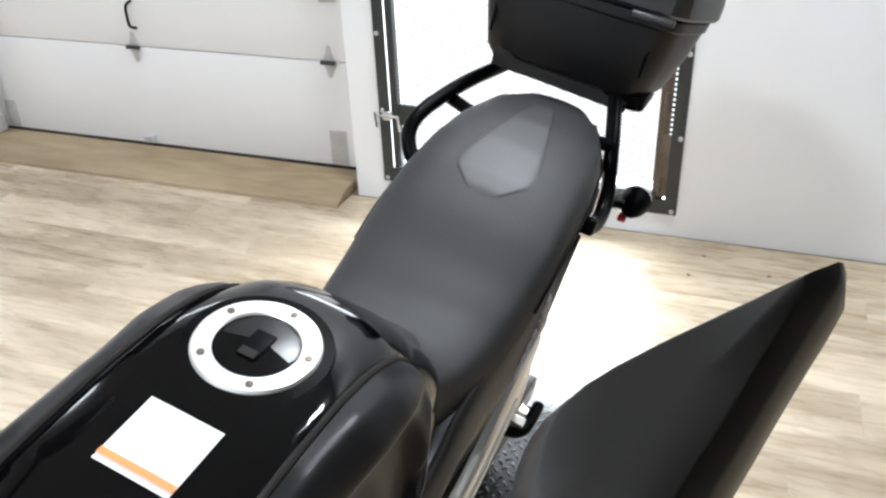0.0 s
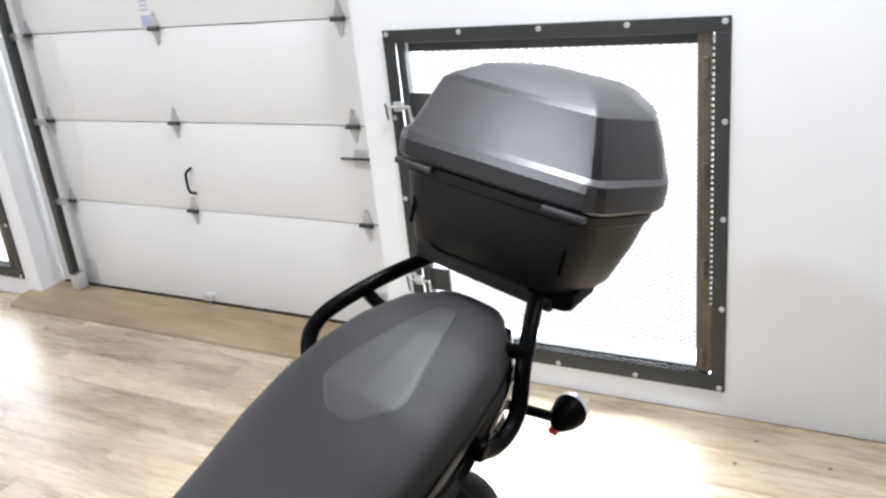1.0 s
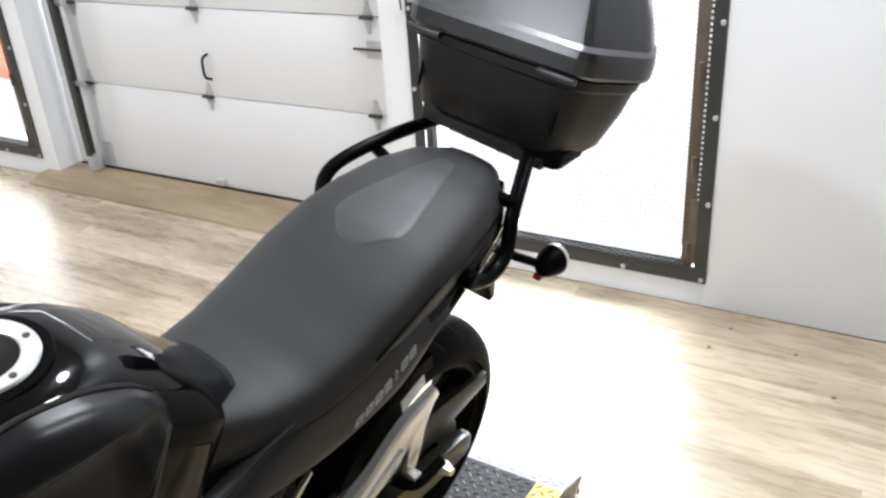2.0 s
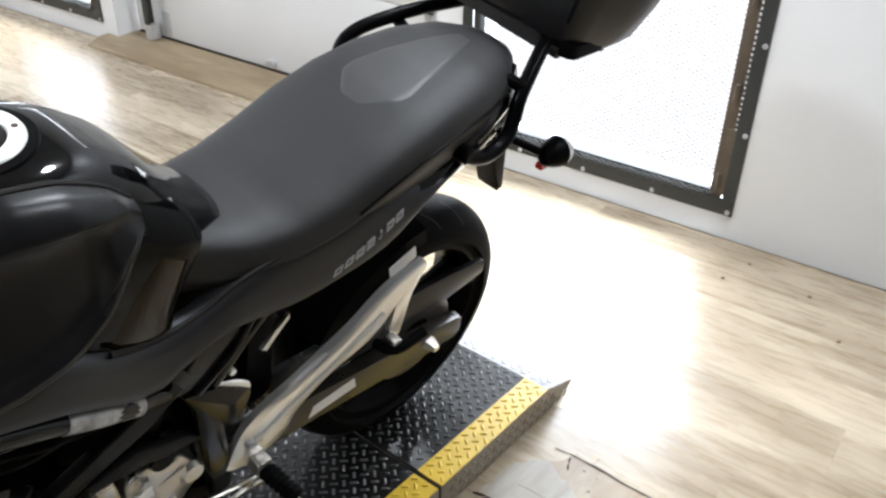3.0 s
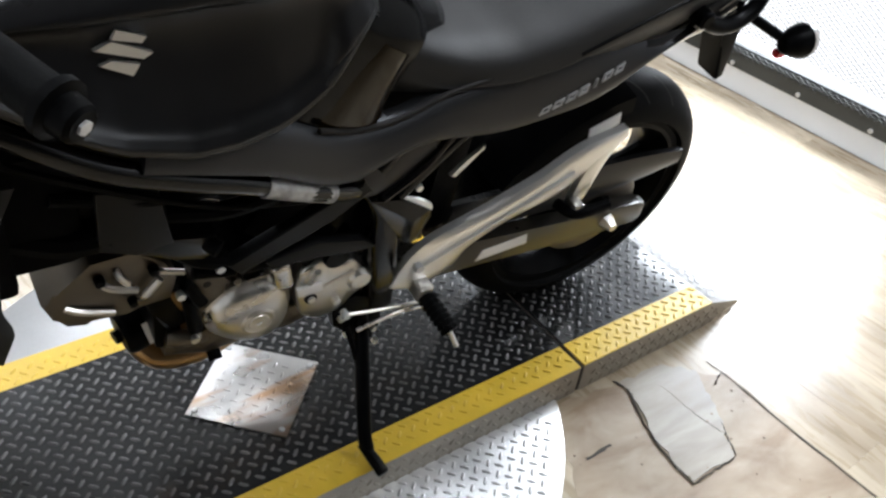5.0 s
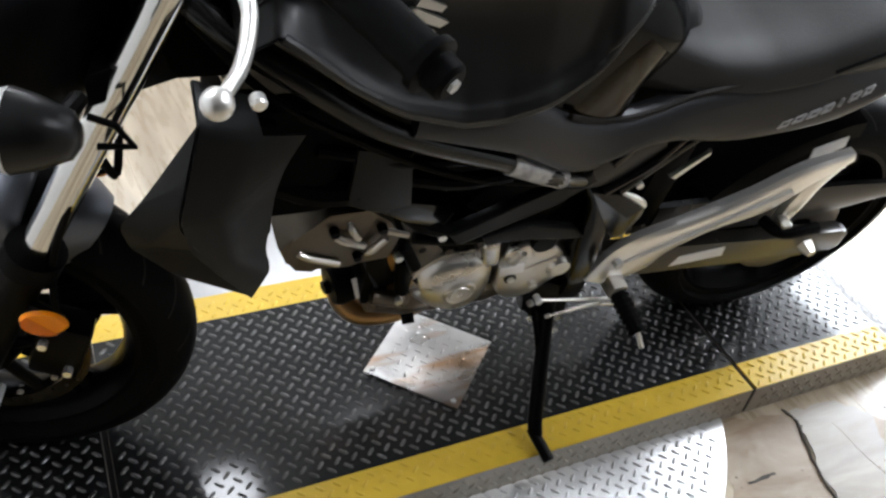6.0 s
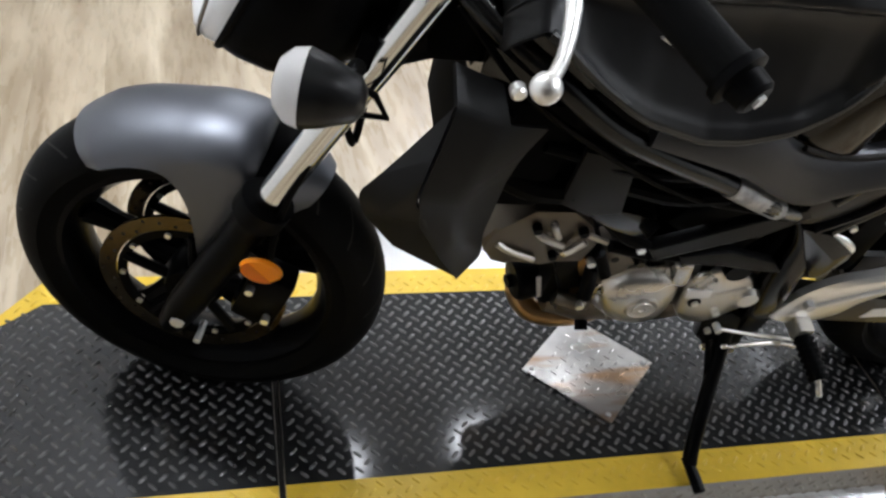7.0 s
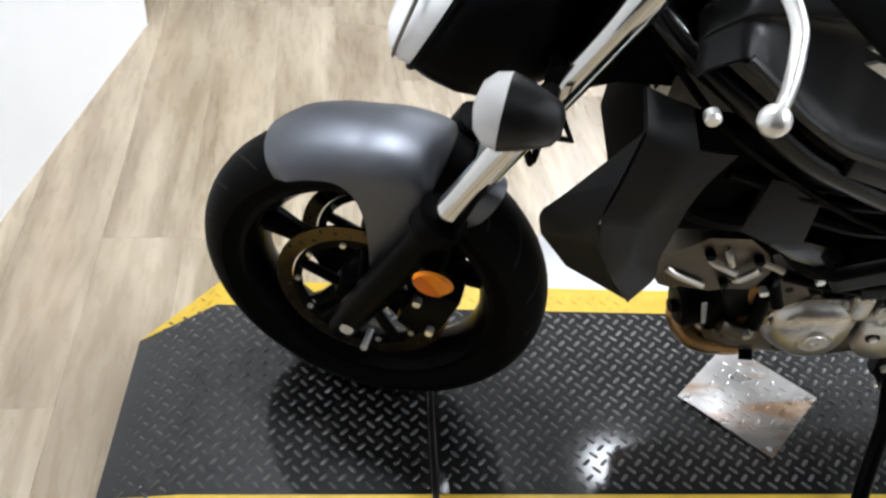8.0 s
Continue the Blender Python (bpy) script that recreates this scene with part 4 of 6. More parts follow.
# handlebar, grips, levers, mirrors
MIRROR = [(0.223, 0.381, 1.407), (0.288, 0.307, 1.345), (0.335, 0.302, 1.328), (0.365, 0.318, 1.329), (0.356, 0.354, 1.342), (0.32, 0.364, 1.355), (0.261, 0.376, 1.382), (0.229, 0.383, 1.402)]
end_l, ball = UNSTEER @ Vector((0.317, 0.385, 1.078)), UNSTEER @ Vector((0.467, 0.426, 1.094))
for side in (1, -1):
    g = lambda p: Vector((p[0], p[1] * side, p[2]))
    e = end_l
    dirv = (e - UNSTEER @ Vector((0.3915, 0.255, 1.099))).normalized()
    root = e - dirv * 0.14
    bar = part("handlebar", steered(tube([g(along(1.12, 0.0)), g(along(1.13, -0.01, 0.06)), g(root - dirv * 0.06 + Vector((0, 0, 0.004))), g(root), g(e)], 0.011, 14)), BLACK_METAL, bike, "black tubular handlebar half")
    part("grip", steered(tube([g(root), g(root + dirv * 0.01), g(e - dirv * 0.012), g(e - dirv * 0.004)], [0.022, 0.019, 0.0185, 0.0215], 20, smooth=3)), RUBBER, bar, "ribbed black rubber grip")
    part("bar_end", steered(tube([g(e - dirv * 0.003), g(e + dirv * 0.004), g(e + dirv * 0.006), g(e + dirv * 0.02), g(e + dirv * 0.023)], [0.0235, 0.0235, 0.0165, 0.0155, 0.012], 16, smooth=0)), PLASTIC, bar, "black bar end weight")
    part("bar_end_screw", steered(tube([g(e + dirv * 0.022), g(e + dirv * 0.0255)], 0.006, 6, smooth=0)), GALV, bar)
    part("lever_perch", steered(block((0.045, 0.05, 0.035), g(root - dirv * 0.03) + Vector((0.012, 0, 0)), 0.008)), BLACK_METAL, bar)
    part("switch_pod", steered(block((0.045, 0.045, 0.05), g(root - dirv * 0.055), 0.01)), PLASTIC, bar)
    p0 = root - dirv * 0.03 + Vector((0.04, 0, 0.0))
    arm = [UNSTEER @ Vector(q) for q in ((0.462, 0.238, 1.125), (0.445, 0.29, 1.114), (0.433, 0.335, 1.10), (0.436, 0.36, 1.092), (0.446, 0.388, 1.088), (0.458, 0.411, 1.091))]
    lv = part("lever", steered(tube([g(p0)] + [g(q) for q in arm] + [g(ball)], [0.0075, 0.007, 0.0062, 0.0056, 0.005, 0.0046], 12)), SILVER, bar, "polished silver hand lever")
    sph = bmesh.new()
    bmesh.ops.create_uvsphere(sph, u_segments=20, v_segments=12, radius=0.0105, matrix=Matrix.Translation(g(ball)))
    part("lever_ball", steered(sph), SILVER, lv)
    # mirror
    back = [Vector(q) if side > 0 else STEER @ Vector(flip(UNSTEER @ Vector(q))) for q in MIRROR]
    mid, foot_at = sum(back, Vector()) / len(back), back[3]
    nrm = (back[1] - back[0]).cross(back[4] - back[0]).normalized()
    nrm = nrm if nrm.z > 0 else -nrm
    back = resample(smooth_line(back + back[:1], 5), 49)[:-1]
    rings = [[mid + (q - mid) * k + nrm * d for q in back] for d, k in ((-0.028, 0.92), (-0.024, 0.98), (-0.016, 1.0), (-0.009, 0.99), (-0.006, 0.965), (0.003, 0.80), (0.0042, 0.775), (0.0045, 0.74), (0.0045, 0.3))]
    base = STEER @ g((0.43, 0.17, 1.13))
    part("mirror_stem", tube([base, base.lerp(foot_at, 0.5) + Vector((0.02, 0, 0.02)), foot_at.lerp(mid, 0.4) - nrm * 0.012], 0.006, 10), BLACK_METAL, bar)
    mh = part("mirror_housing", loft(rings), MIRROR_SHELL, bar, "black mirror housing with a bevelled edge", angle=40)
    part("mirror_glass", loft([[mid + (q - mid) * 0.92 + nrm * d for q in back] for d in (-0.0268, -0.0262)]), CHROME, mh, "mirror glass")

# tank and its covers
TX = [-0.24, -0.20, -0.16, -0.116, -0.056, 0.0, 0.06, 0.14, 0.22, 0.30, 0.36, 0.40]
TZ = [0.845, 0.875, 0.915, 0.965, 1.005, 1.016, 1.018, 1.012, 1.002, 0.988, 0.970, 0.945]
TW = [0.055, 0.074, 0.087, 0.098, 0.110, 0.128, 0.150, 0.165, 0.165, 0.155, 0.14, 0.11]
rings = []
for x in np.linspace(-0.24, 0.40, 34):
    ring = superring(float(x), interp(x, TX, TW), interp(x, TX, TZ), 0.77, 3.2, 40)
    rings.append([(px, max(-0.1, min(0.1, py)), pz) for px, py, pz in ring])
tank = part("fuel_tank", loft(rings), GLOSS_BLACK, bike, "gloss black fuel tank centre", angle=60)


def tank_top(x, y):
    w, zt = interp(x, TX, TW), interp(x, TX, TZ)
    n = 3.2
    return (zt + 0.77) / 2 + (zt - 0.77) / 2 * max(0.0, 1 - min(1, abs(y) / w) ** n) ** (1 / n)


LX = [-0.10, -0.085, -0.06, -0.034, -0.008, 0.015, 0.035, 0.06, 0.103, 0.153, 0.225, 0.296, 0.346, 0.40]
LZ = [0.955, 0.940, 0.906, 0.874, 0.844, 0.828, 0.817, 0.808, 0.797, 0.798, 0.822, 0.866, 0.906, 0.935]
WX = [-0.10, -0.085, -0.06, -0.02, 0.05, 0.144, 0.25, 0.34, 0.40]
WY = [0.112, 0.124, 0.146, 0.166, 0.181, 0.186, 0.186, 0.172, 0.15]
for side in (1, -1):
    rings = []
    for x in np.linspace(-0.088, 0.40, 74):
        x = float(x)
        w, zl = interp(x, WX, WY), interp(x, LX, LZ)
        yi = min(0.098, w - 0.024)
        zi = tank_top(x, yi) + 0.004
        zl = min(zl, zi - 0.04)
        tall = zi - zl
        sunk = min(1.0, max(0.0, (x + 0.03) / 0.025)) * min(1.0, max(0.0, (0.37 - x) / 0.05))
        cy, cz = yi + (w - yi) * (0.66 - 0.16 * min(1.0, max(0.0, x / 0.12))), zi - 0.2 * tall
        pts = [(yi, zi), (yi + (cy - yi) * 0.55, zi - 0.05 * tall), (cy, cz), (cy - 0.009 * sunk, cz - 0.07 * tall), (cy - 0.012 * sunk + (w - cy) * 0.06, cz - 0.24 * tall), (w - 0.022 * sunk, zl + 0.20 * tall), (w - 0.006, zl + 0.10 * tall), (w, zl + 0.05 * tall), (w - min(0.012, 0.3 * (w - yi)), zl)]
        outer = [Vector((x, q.y, q.z)) for q in smooth_line([(0, *p) for p in pts], 6)]
        inner = [Vector((x, max(0.02, q.y - 0.012), q.z - 0.008)) for q in reversed(outer)]
        rings.append([Vector((q.x, q.y * side, q.z)) for q in outer + inner])
    rim = [(float(x), (interp(x, WX, WY) - 0.006) * side, min(interp(x, LX, LZ), tank_top(x, min(0.098, interp(x, WX, WY) - 0.024)) - 0.036) + 0.006) for x in np.linspace(-0.075, 0.36, 26)]
    tc = part("tank_cover", loft(rings), COVER_GREY, bike, "satin dark grey tank side cover", angle=50)
    part("cover_rim", tube(rim, 0.0065, 10, smooth=2), RIM_GREY, tc, "raised rim along the cover edge")
    seam = [(float(x), min(0.098, interp(x, WX, WY) - 0.024) * side, tank_top(float(x), min(0.098, interp(x, WX, WY) - 0.024)) + 0.003) for x in np.linspace(-0.08, 0.39, 24)]
    part("cover_seam", tube(seam, 0.0042, 8, smooth=2), SEAL, tc, "dark seam beside the tank centre")
    up, off = Vector((0, -0.285 * side, 0.9585)), Vector((0, 0.9585 * side, 0.285))
    for out in ([(0.2144, 0.0568), (0.1861, 0.0461), (0.1915, 0.0401), (0.2203, 0.0473)], [(0.2385, 0.0387), (0.2203, 0.0455), (0.1818, 0.0288), (0.1921, 0.0235)], [(0.235, 0.0227), (0.2228, 0.0261), (0.196, 0.019), (0.2045, 0.0076)]):
        eb = bmesh.new()
        low, top = [[eb.verts.new(Vector((x, 0.1475 * side, 0.888)) + up * h + off * d) for x, h in out] for d in (-0.012, 0.003)]
        for k in range(len(out)):
            eb.faces.new((low[k], low[(k + 1) % len(out)], top[(k + 1) % len(out)], top[k]))
        eb.faces.new(top)
        eb.faces.new(low)
        bmesh.ops.recalc_face_normals(eb, faces=eb.faces)
        part("emblem", eb, SILVER, tc, "plain silver emblem bar")


def cap_at(x, y, z):
    cm = Matrix.Translation((x, y, z)) @ pose(0, 0, 0, 0, 2, 0)
    ring = lathe([(0.041, -0.004), (0.041, 0.004), (0.043, 0.0055), (0.059, 0.0055), (0.061, 0.003), (0.061, -0.004)], "z", seg=64, closed=True)
    fc = part("fuel_cap", ring, SILVER, bike, "silver bolted fuel filler ring", m=cm)
    part("cap_lid", lathe([(0, 0.003), (0.037, 0.003), (0.0408, 0.002), (0.0408, -0.004), (0, -0.004)], "z", seg=48), MIRROR_SHELL, fc, "black locking cap lid")
    part("cap_flap", block((0.034, 0.022, 0.004), (0, 0, 0.004), 0.0015), PLASTIC, fc)
    part("cap_slot", block((0.010, 0.018, 0.002), (0.014, 0, 0.0058), 0.0005), SEAL, fc)
    for k in range(5):
        a = 2 * math.pi * k / 5 + 0.5
        part("cap_screw", lathe([(0, 0.0035), (0.004, 0.003), (0.004, 0), (0, 0)], "z", (0.051 * math.cos(a), 0.051 * math.sin(a), 0.0035), 10), CAST_DULL, fc)
    part("cap_gasket", lathe([(0.061, -0.004), (0.061, 0.002), (0.072, 0.001), (0.074, -0.006)], "z", seg=48), PLASTIC, fc)


cap_at(0.047, 0.0, 1.014)
lb = bmesh.new()
grid = [[(0.145 + 0.07 * i / 6 , -0.037 + 0.076 * j / 6) for j in range(7)] for i in range(7)]
grid_faces(lb, [[(x, y, tank_top(x, y) + 0.0015) for x, y in row] for row in grid], wrap=False, caps=False)
part("tank_label", lb, WHITE_LACQUER, bike, "white warning label with an orange band")
lb = bmesh.new()
grid_faces(lb, [[(0.203 + 0.007 * i, -0.037 + 0.076 * j / 6, tank_top(0.203, -0.037 + 0.076 * j / 6) + 0.0026) for j in range(7)] for i in range(2)], wrap=False, caps=False)
part("label_band", lb, ORANGE, bike, "orange band of the label")

# seat
SX = [-0.10, -0.14, -0.19, -0.25, -0.32, -0.40, -0.48, -0.56, -0.64, -0.72, -0.80, -0.855, -0.875]
SZ = [0.885, 0.858, 0.835, 0.822, 0.826, 0.85, 0.886, 0.914, 0.932, 0.942, 0.944, 0.936, 0.915]
SB = [0.76, 0.755, 0.755, 0.76, 0.765, 0.77, 0.775, 0.785, 0.80, 0.82, 0.845, 0.87, 0.885]
SW = [0.075, 0.095, 0.112, 0.13, 0.142, 0.15, 0.153, 0.152, 0.147, 0.136, 0.112, 0.072, 0.03]


def at_seat(x, ys):
    return interp(-x, [-q for q in SX], ys)


def seat_top(x, y):
    w, zt = at_seat(x, SW), at_seat(x, SZ)
    return zt - interp(abs(y) / w, [0, 0.35, 0.68, 0.9, 1.0], [0, 0.0015, 0.006, 0.021, 0.056])


rings = []
for x in np.concatenate([np.linspace(-0.10, -0.84, 38), [-0.855, -0.866, -0.875]]):
    x = float(x)
    w, zt, zb = at_seat(x, SW), at_seat(x, SZ), at_seat(x, SB)
    base = min(w, interp(-x, [0.10, 0.20, 0.3, 0.5, 0.7, 0.875], [0.08, 0.118, 0.132, 0.14, 0.125, 0.03]))
    zs = max(zb + 0.004, interp(-x, [0.10, 0.2, 0.4, 0.6, 0.7, 0.875], [0.75, 0.745, 0.785, 0.80, 0.83, 0.885]))
    side_z = max(zs + 0.006, zt - 0.056)
    half = [(0.0, zt), (0.35 * w, zt - 0.0015), (0.68 * w, zt - 0.006), (0.90 * w, zt - 0.021), (w, side_z), (0.5 * (w + base) + 0.003, 0.5 * (side_z + zs)), (base, zs)]
    line = smooth_line([(x, y, z) for y, z in half], 4)
    rings.append(line + [Vector((x, -q.y, q.z)) for q in reversed(line[1:])])
seat = part("seat", loft(rings), SEAT_VINYL, bike, "black grained vinyl dual seat", angle=70)
pb = bmesh.new()
rows = []
for i in range(41):
    f = i / 40
    x = -0.519 - 0.272 * f
    w = interp(f, [0, 0.03, 0.15, 0.2, 0.26, 0.92, 1.0], [0.012, 0.030, 0.064, 0.069, 0.0705, 0.024, 0.013])
    rows.append([(x, w * t, seat_top(x, w * t) + 0.0016 - 0.0020 * max(abs(t) ** 22, max(0.0, 1 - f * 16) ** 2, max(0.0, 1 - (1 - f) * 16) ** 2)) for t in np.linspace(-1, 1, 25)])
grid_faces(pb, rows, wrap=False, caps=False)
part("seat_pad", pb, PAD_VINYL, seat, "smooth raised seat insert", angle=70)
for side in (1, -1):
    line = [(x, at_seat(x, SW) * side * 0.995, at_seat(x, SZ) - 0.052) for x in np.linspace(-0.42, -0.86, 14)]
    part("seat_piping", tube([(float(x), float(y), float(z)) for x, y, z in line], 0.003, 6, smooth=2), PLASTIC, seat)
tail = loft([superring(x, w, zt, zb, 2.6) for x, w, zt, zb in ((-0.45, 0.14, 0.79, 0.72), (-0.6, 0.142, 0.82, 0.74), (-0.74, 0.125, 0.86, 0.755), (-0.84, 0.09, 0.89, 0.78), (-0.91, 0.05, 0.88, 0.80))])
part("tail_fairing", tail, GLOSS_BLACK, bike, "gloss black tail fairing", angle=60)
part("tail_light", loft([superring(x, w, 0.84, 0.79, 2.6) for x, w in ((-0.88, 0.055), (-0.915, 0.05), (-0.93, 0.03))]), RED, bike, "red tail light lens", angle=60)
part("plate_holder", prism([(-0.84, 0.80), (-0.91, 0.79), (-0.965, 0.68), (-0.99, 0.56), (-0.975, 0.55), (-0.935, 0.64), (-0.88, 0.74), (-0.84, 0.76)], -0.03, 0.03, 0.006), PLASTIC, bike, "black plastic plate holder tongue")

# side panels with plain lettering blocks
UP = [(0.20, 0.83), (0.11, 0.815), (0.03, 0.79), (-0.015, 0.762), (-0.065, 0.742), (-0.116, 0.737), (-0.167, 0.745), (-0.217, 0.762), (-0.307, 0.778), (-0.403, 0.793), (-0.51, 0.802), (-0.611, 0.795), (-0.66, 0.81)]
LO = [(0.21, 0.792), (0.14, 0.768), (0.06, 0.735), (0.01, 0.702), (-0.03, 0.678), (-0.077, 0.662), (-0.125, 0.682), (-0.195, 0.698), (-0.307, 0.684), (-0.388, 0.693), (-0.491, 0.714), (-0.583, 0.765), (-0.66, 0.805)]
for side in (1, -1):
    yy = lambda x: interp(-x, [-0.16, -0.06, 0.08, 0.25, 0.45, 0.66], [0.172, 0.163, 0.142, 0.132, 0.142, 0.132])
    sp = part("side_panel", skin([(x, yy(x) - 0.010, z) for x, z in UP], [(x, yy(x) + 0.012, z) for x, z in LO], 0.02, 0.010, 30, 9, side), MATT_GREY, bike, "satin dark grey tail side panel", angle=50)

    part("panel_gap", tube([(x, (yy(x) - 0.004) * side, z + 0.003) for x, z in UP[3:]], 0.0042, 8, smooth=3), SEAL, sp, "dark gap above the panel")

    def on_panel(x, z):
        zu, zl = [interp(-x, [-q[0] for q in line], [q[1] for q in line]) for line in (UP, LO)]
        s = min(1.0, max(0.0, (zu - z) / (zu - zl)))
        return yy(x) - 0.010 + 0.022 * s + 0.0093 * (1 - (2 * s - 1) ** 4)

    a, b = Vector((-0.375, 0, 0.712)), Vector((-0.525, 0, 0.768))
    for k in range(7):
        c = a.lerp(b, (k + 0.5) / 7)
        u = (b - a).normalized()
        v = Vector((-0.30, 0, 0.95))
        w, h = (0.0084 if k != 4 else 0.0022), 0.0064
        out = [c + u * w - v * h, c - u * w - v * h, c - u * w + v * h, c + u * w + v * h]
        inn = [c + (p - c) * 0.58 for p in out]
        mb = bmesh.new()
        ov, iv = [mb.verts.new((p.x, (on_panel(p.x, p.z) + 0.0014) * side, p.z)) for p in out], [mb.verts.new((p.x, (on_panel(p.x, p.z) + 0.0014) * side, p.z)) for p in inn]
        ob_, ib_ = [mb.verts.new((p.x, (on_panel(p.x, p.z) - 0.003) * side, p.z)) for p in out], [mb.verts.new((p.x, (on_panel(p.x, p.z) - 0.003) * side, p.z)) for p in inn]
        for i in range(4):
            j = (i + 1) % 4
            mb.faces.new((ov[i], ov[j], iv[j], iv[i]))
            mb.faces.new((ov[i], ob_[i], ob_[j], ov[j]))
            mb.faces.new((iv[i], iv[j], ib_[j], ib_[i]))
        part("silver_mark", mb, MARK_PAINT, sp, "small plain silver block of lettering")
    fin = part("tank_fin", skin([(-0.045, 0.085, 0.985), (-0.04, 0.118, 0.94), (-0.022, 0.134, 0.895), (0.008, 0.138, 0.85), (0.042, 0.138, 0.75)],
                                [(-0.13, 0.070, 0.922), (-0.158, 0.083, 0.898), (-0.174, 0.100, 0.866), (-0.167, 0.113, 0.838), (-0.124, 0.124, 0.78), (-0.111, 0.128, 0.72)], 0.05, 0.006, 30, 11, side), FIN_BLACK, bike, "gloss black fin between tank and seat", angle=70)
    part("side_insert", skin([(-0.102, 0.128, 0.866), (-0.08, 0.132, 0.85), (-0.05, 0.135, 0.818), (-0.006, 0.138, 0.752)], [(-0.143, 0.122, 0.838), (-0.122, 0.127, 0.79), (-0.11, 0.131, 0.755), (-0.104, 0.134, 0.726)], 0.014, 0.008, 14, 7, side), SMOKED, fin, "glossy dark brown infill panel", angle=60)


# frame
for side in (1, -1):
    g = lambda *p: [(x, y * side, z) for x, y, z in p]
    spar = part("frame_spar", tube(g((0.47, 0.06, 0.93), (0.40, 0.12, 0.89), (0.326, 0.155, 0.85), (0.247, 0.168, 0.797), (0.156, 0.168, 0.752), (0.081, 0.162, 0.716), (-0.014, 0.149, 0.660), (-0.065, 0.132, 0.625), (-0.10, 0.12, 0.606)), 0.015, 14), FRAME_PAINT, bike, "black tubular frame spar")
    part("scuffed_sleeve", tube(g((0.060, 0.1595, 0.7045), (0.01, 0.153, 0.675), (-0.05, 0.138, 0.6355)), 0.0162, 14), SCUFFED, spar, "scuffed silver patch on the frame")
    for pts, r in ((((-0.12, 0.14, 0.66), (-0.2, 0.12, 0.72), (-0.32, 0.10, 0.75), (-0.6, 0.09, 0.79)), 0.013),
                   (((0.42, 0.05, 0.86), (0.36, 0.05, 0.74), (0.25, 0.05, 0.64), (0.073, 0.05, 0.55)), 0.016), (((-0.18, 0.12, 0.57), (-0.28, 0.11, 0.66), (-0.4, 0.10, 0.745)), 0.012)):
        part("frame_tube", tube(g(*pts), r, 12), FRAME_PAINT, bike)
    part("frame_beam", prism([(0.095, 0.527), (-0.037, 0.589), (-0.11, 0.632), (-0.128, 0.604), (-0.07, 0.565), (0.070, 0.495)], 0.112 * side, 0.132 * side, 0.007), SHROUD_GREY, bike, "flat satin black frame beam")
    part("engine_hanger", prism([(0.03, 0.500), (-0.051, 0.513), (-0.134, 0.488), (-0.158, 0.462), (-0.103, 0.466), (-0.054, 0.486), (0.02, 0.478)], 0.108 * side, 0.127 * side, 0.006), SHROUD_GREY, bike, "flat satin black engine hanger")
    part("pivot_plate", skin([(-0.122, 0.112, 0.582), (-0.150, 0.114, 0.52), (-0.153, 0.116, 0.45), (-0.163, 0.116, 0.37), (-0.184, 0.110, 0.262)], [(-0.190, 0.112, 0.55), (-0.204, 0.114, 0.50), (-0.210, 0.116, 0.44), (-0.222, 0.116, 0.36), (-0.232, 0.110, 0.258)], 0.02, 0.014, 22, 9, side), FRAME_PAINT, bike, "black swingarm pivot plate", angle=60)
    wing = bmesh.new()
    tri = [(-0.130, 0.577), (-0.186, 0.563), (-0.247, 0.522), (-0.249, 0.505), (-0.233, 0.450), (-0.212, 0.452), (-0.166, 0.520)]
    wv = [[wing.verts.new((x, y * side, z)) for x, z in tri] for y in (0.106, 0.128)]
    peak = wing.verts.new((-0.205, 0.143 * side, 0.522))
    for i in range(7):
        wing.faces.new((wv[0][i], wv[0][(i + 1) % 7], wv[1][(i + 1) % 7], wv[1][i]))
        wing.faces.new((wv[1][i], wv[1][(i + 1) % 7], peak))
    wing.faces.new(wv[0])
    bmesh.ops.recalc_face_normals(wing, faces=wing.faces)
    pw = part("pivot_casting", wing, FRAME_PAINT, bike, "glossy black faceted pivot casting", angle=20)
    # silver strip put in for the glint along the casting's upper edge
    part("casting_glint", tube(g((-0.192, 0.120, 0.559), (-0.222, 0.122, 0.543), (-0.244, 0.122, 0.524), (-0.248, 0.120, 0.508)), [0.003, 0.0065, 0.0075, 0.003], 8), SILVER, pw, "silver strip for the glint on the casting's edge")
    part("casting_screw", tube(g((-0.216, 0.112, 0.575), (-0.216, 0.126, 0.575)), 0.006, 8, smooth=0), SILVER, pw)
    part("frame_strut", tube(g((-0.255, 0.118, 0.672), (-0.217, 0.122, 0.622), (-0.152, 0.124, 0.573)), 0.008, 10), FRAME_PAINT, bike)
    part("frame_cover", skin(g((-0.085, 0.126, 0.612), (-0.113, 0.126, 0.64), (-0.171, 0.122, 0.672), (-0.245, 0.116, 0.685), (-0.30, 0.112, 0.678)) if side > 0 else [(-0.085, 0.126, 0.612), (-0.113, 0.126, 0.64), (-0.171, 0.122, 0.672), (-0.245, 0.116, 0.685), (-0.30, 0.112, 0.678)], [(-0.092, 0.126, 0.598), (-0.13, 0.126, 0.588), (-0.17, 0.122, 0.598), (-0.229, 0.116, 0.632), (-0.30, 0.112, 0.668)], 0.012, 0.004, 16, 5, side), COVER_GREY, bike, "satin grey frame cover", angle=50)
    part("frame_brace", tube(g((-0.17, 0.11, 0.575), (-0.24, 0.108, 0.625), (-0.32, 0.10, 0.665)), 0.011, 8), FRAME_PAINT, bike)
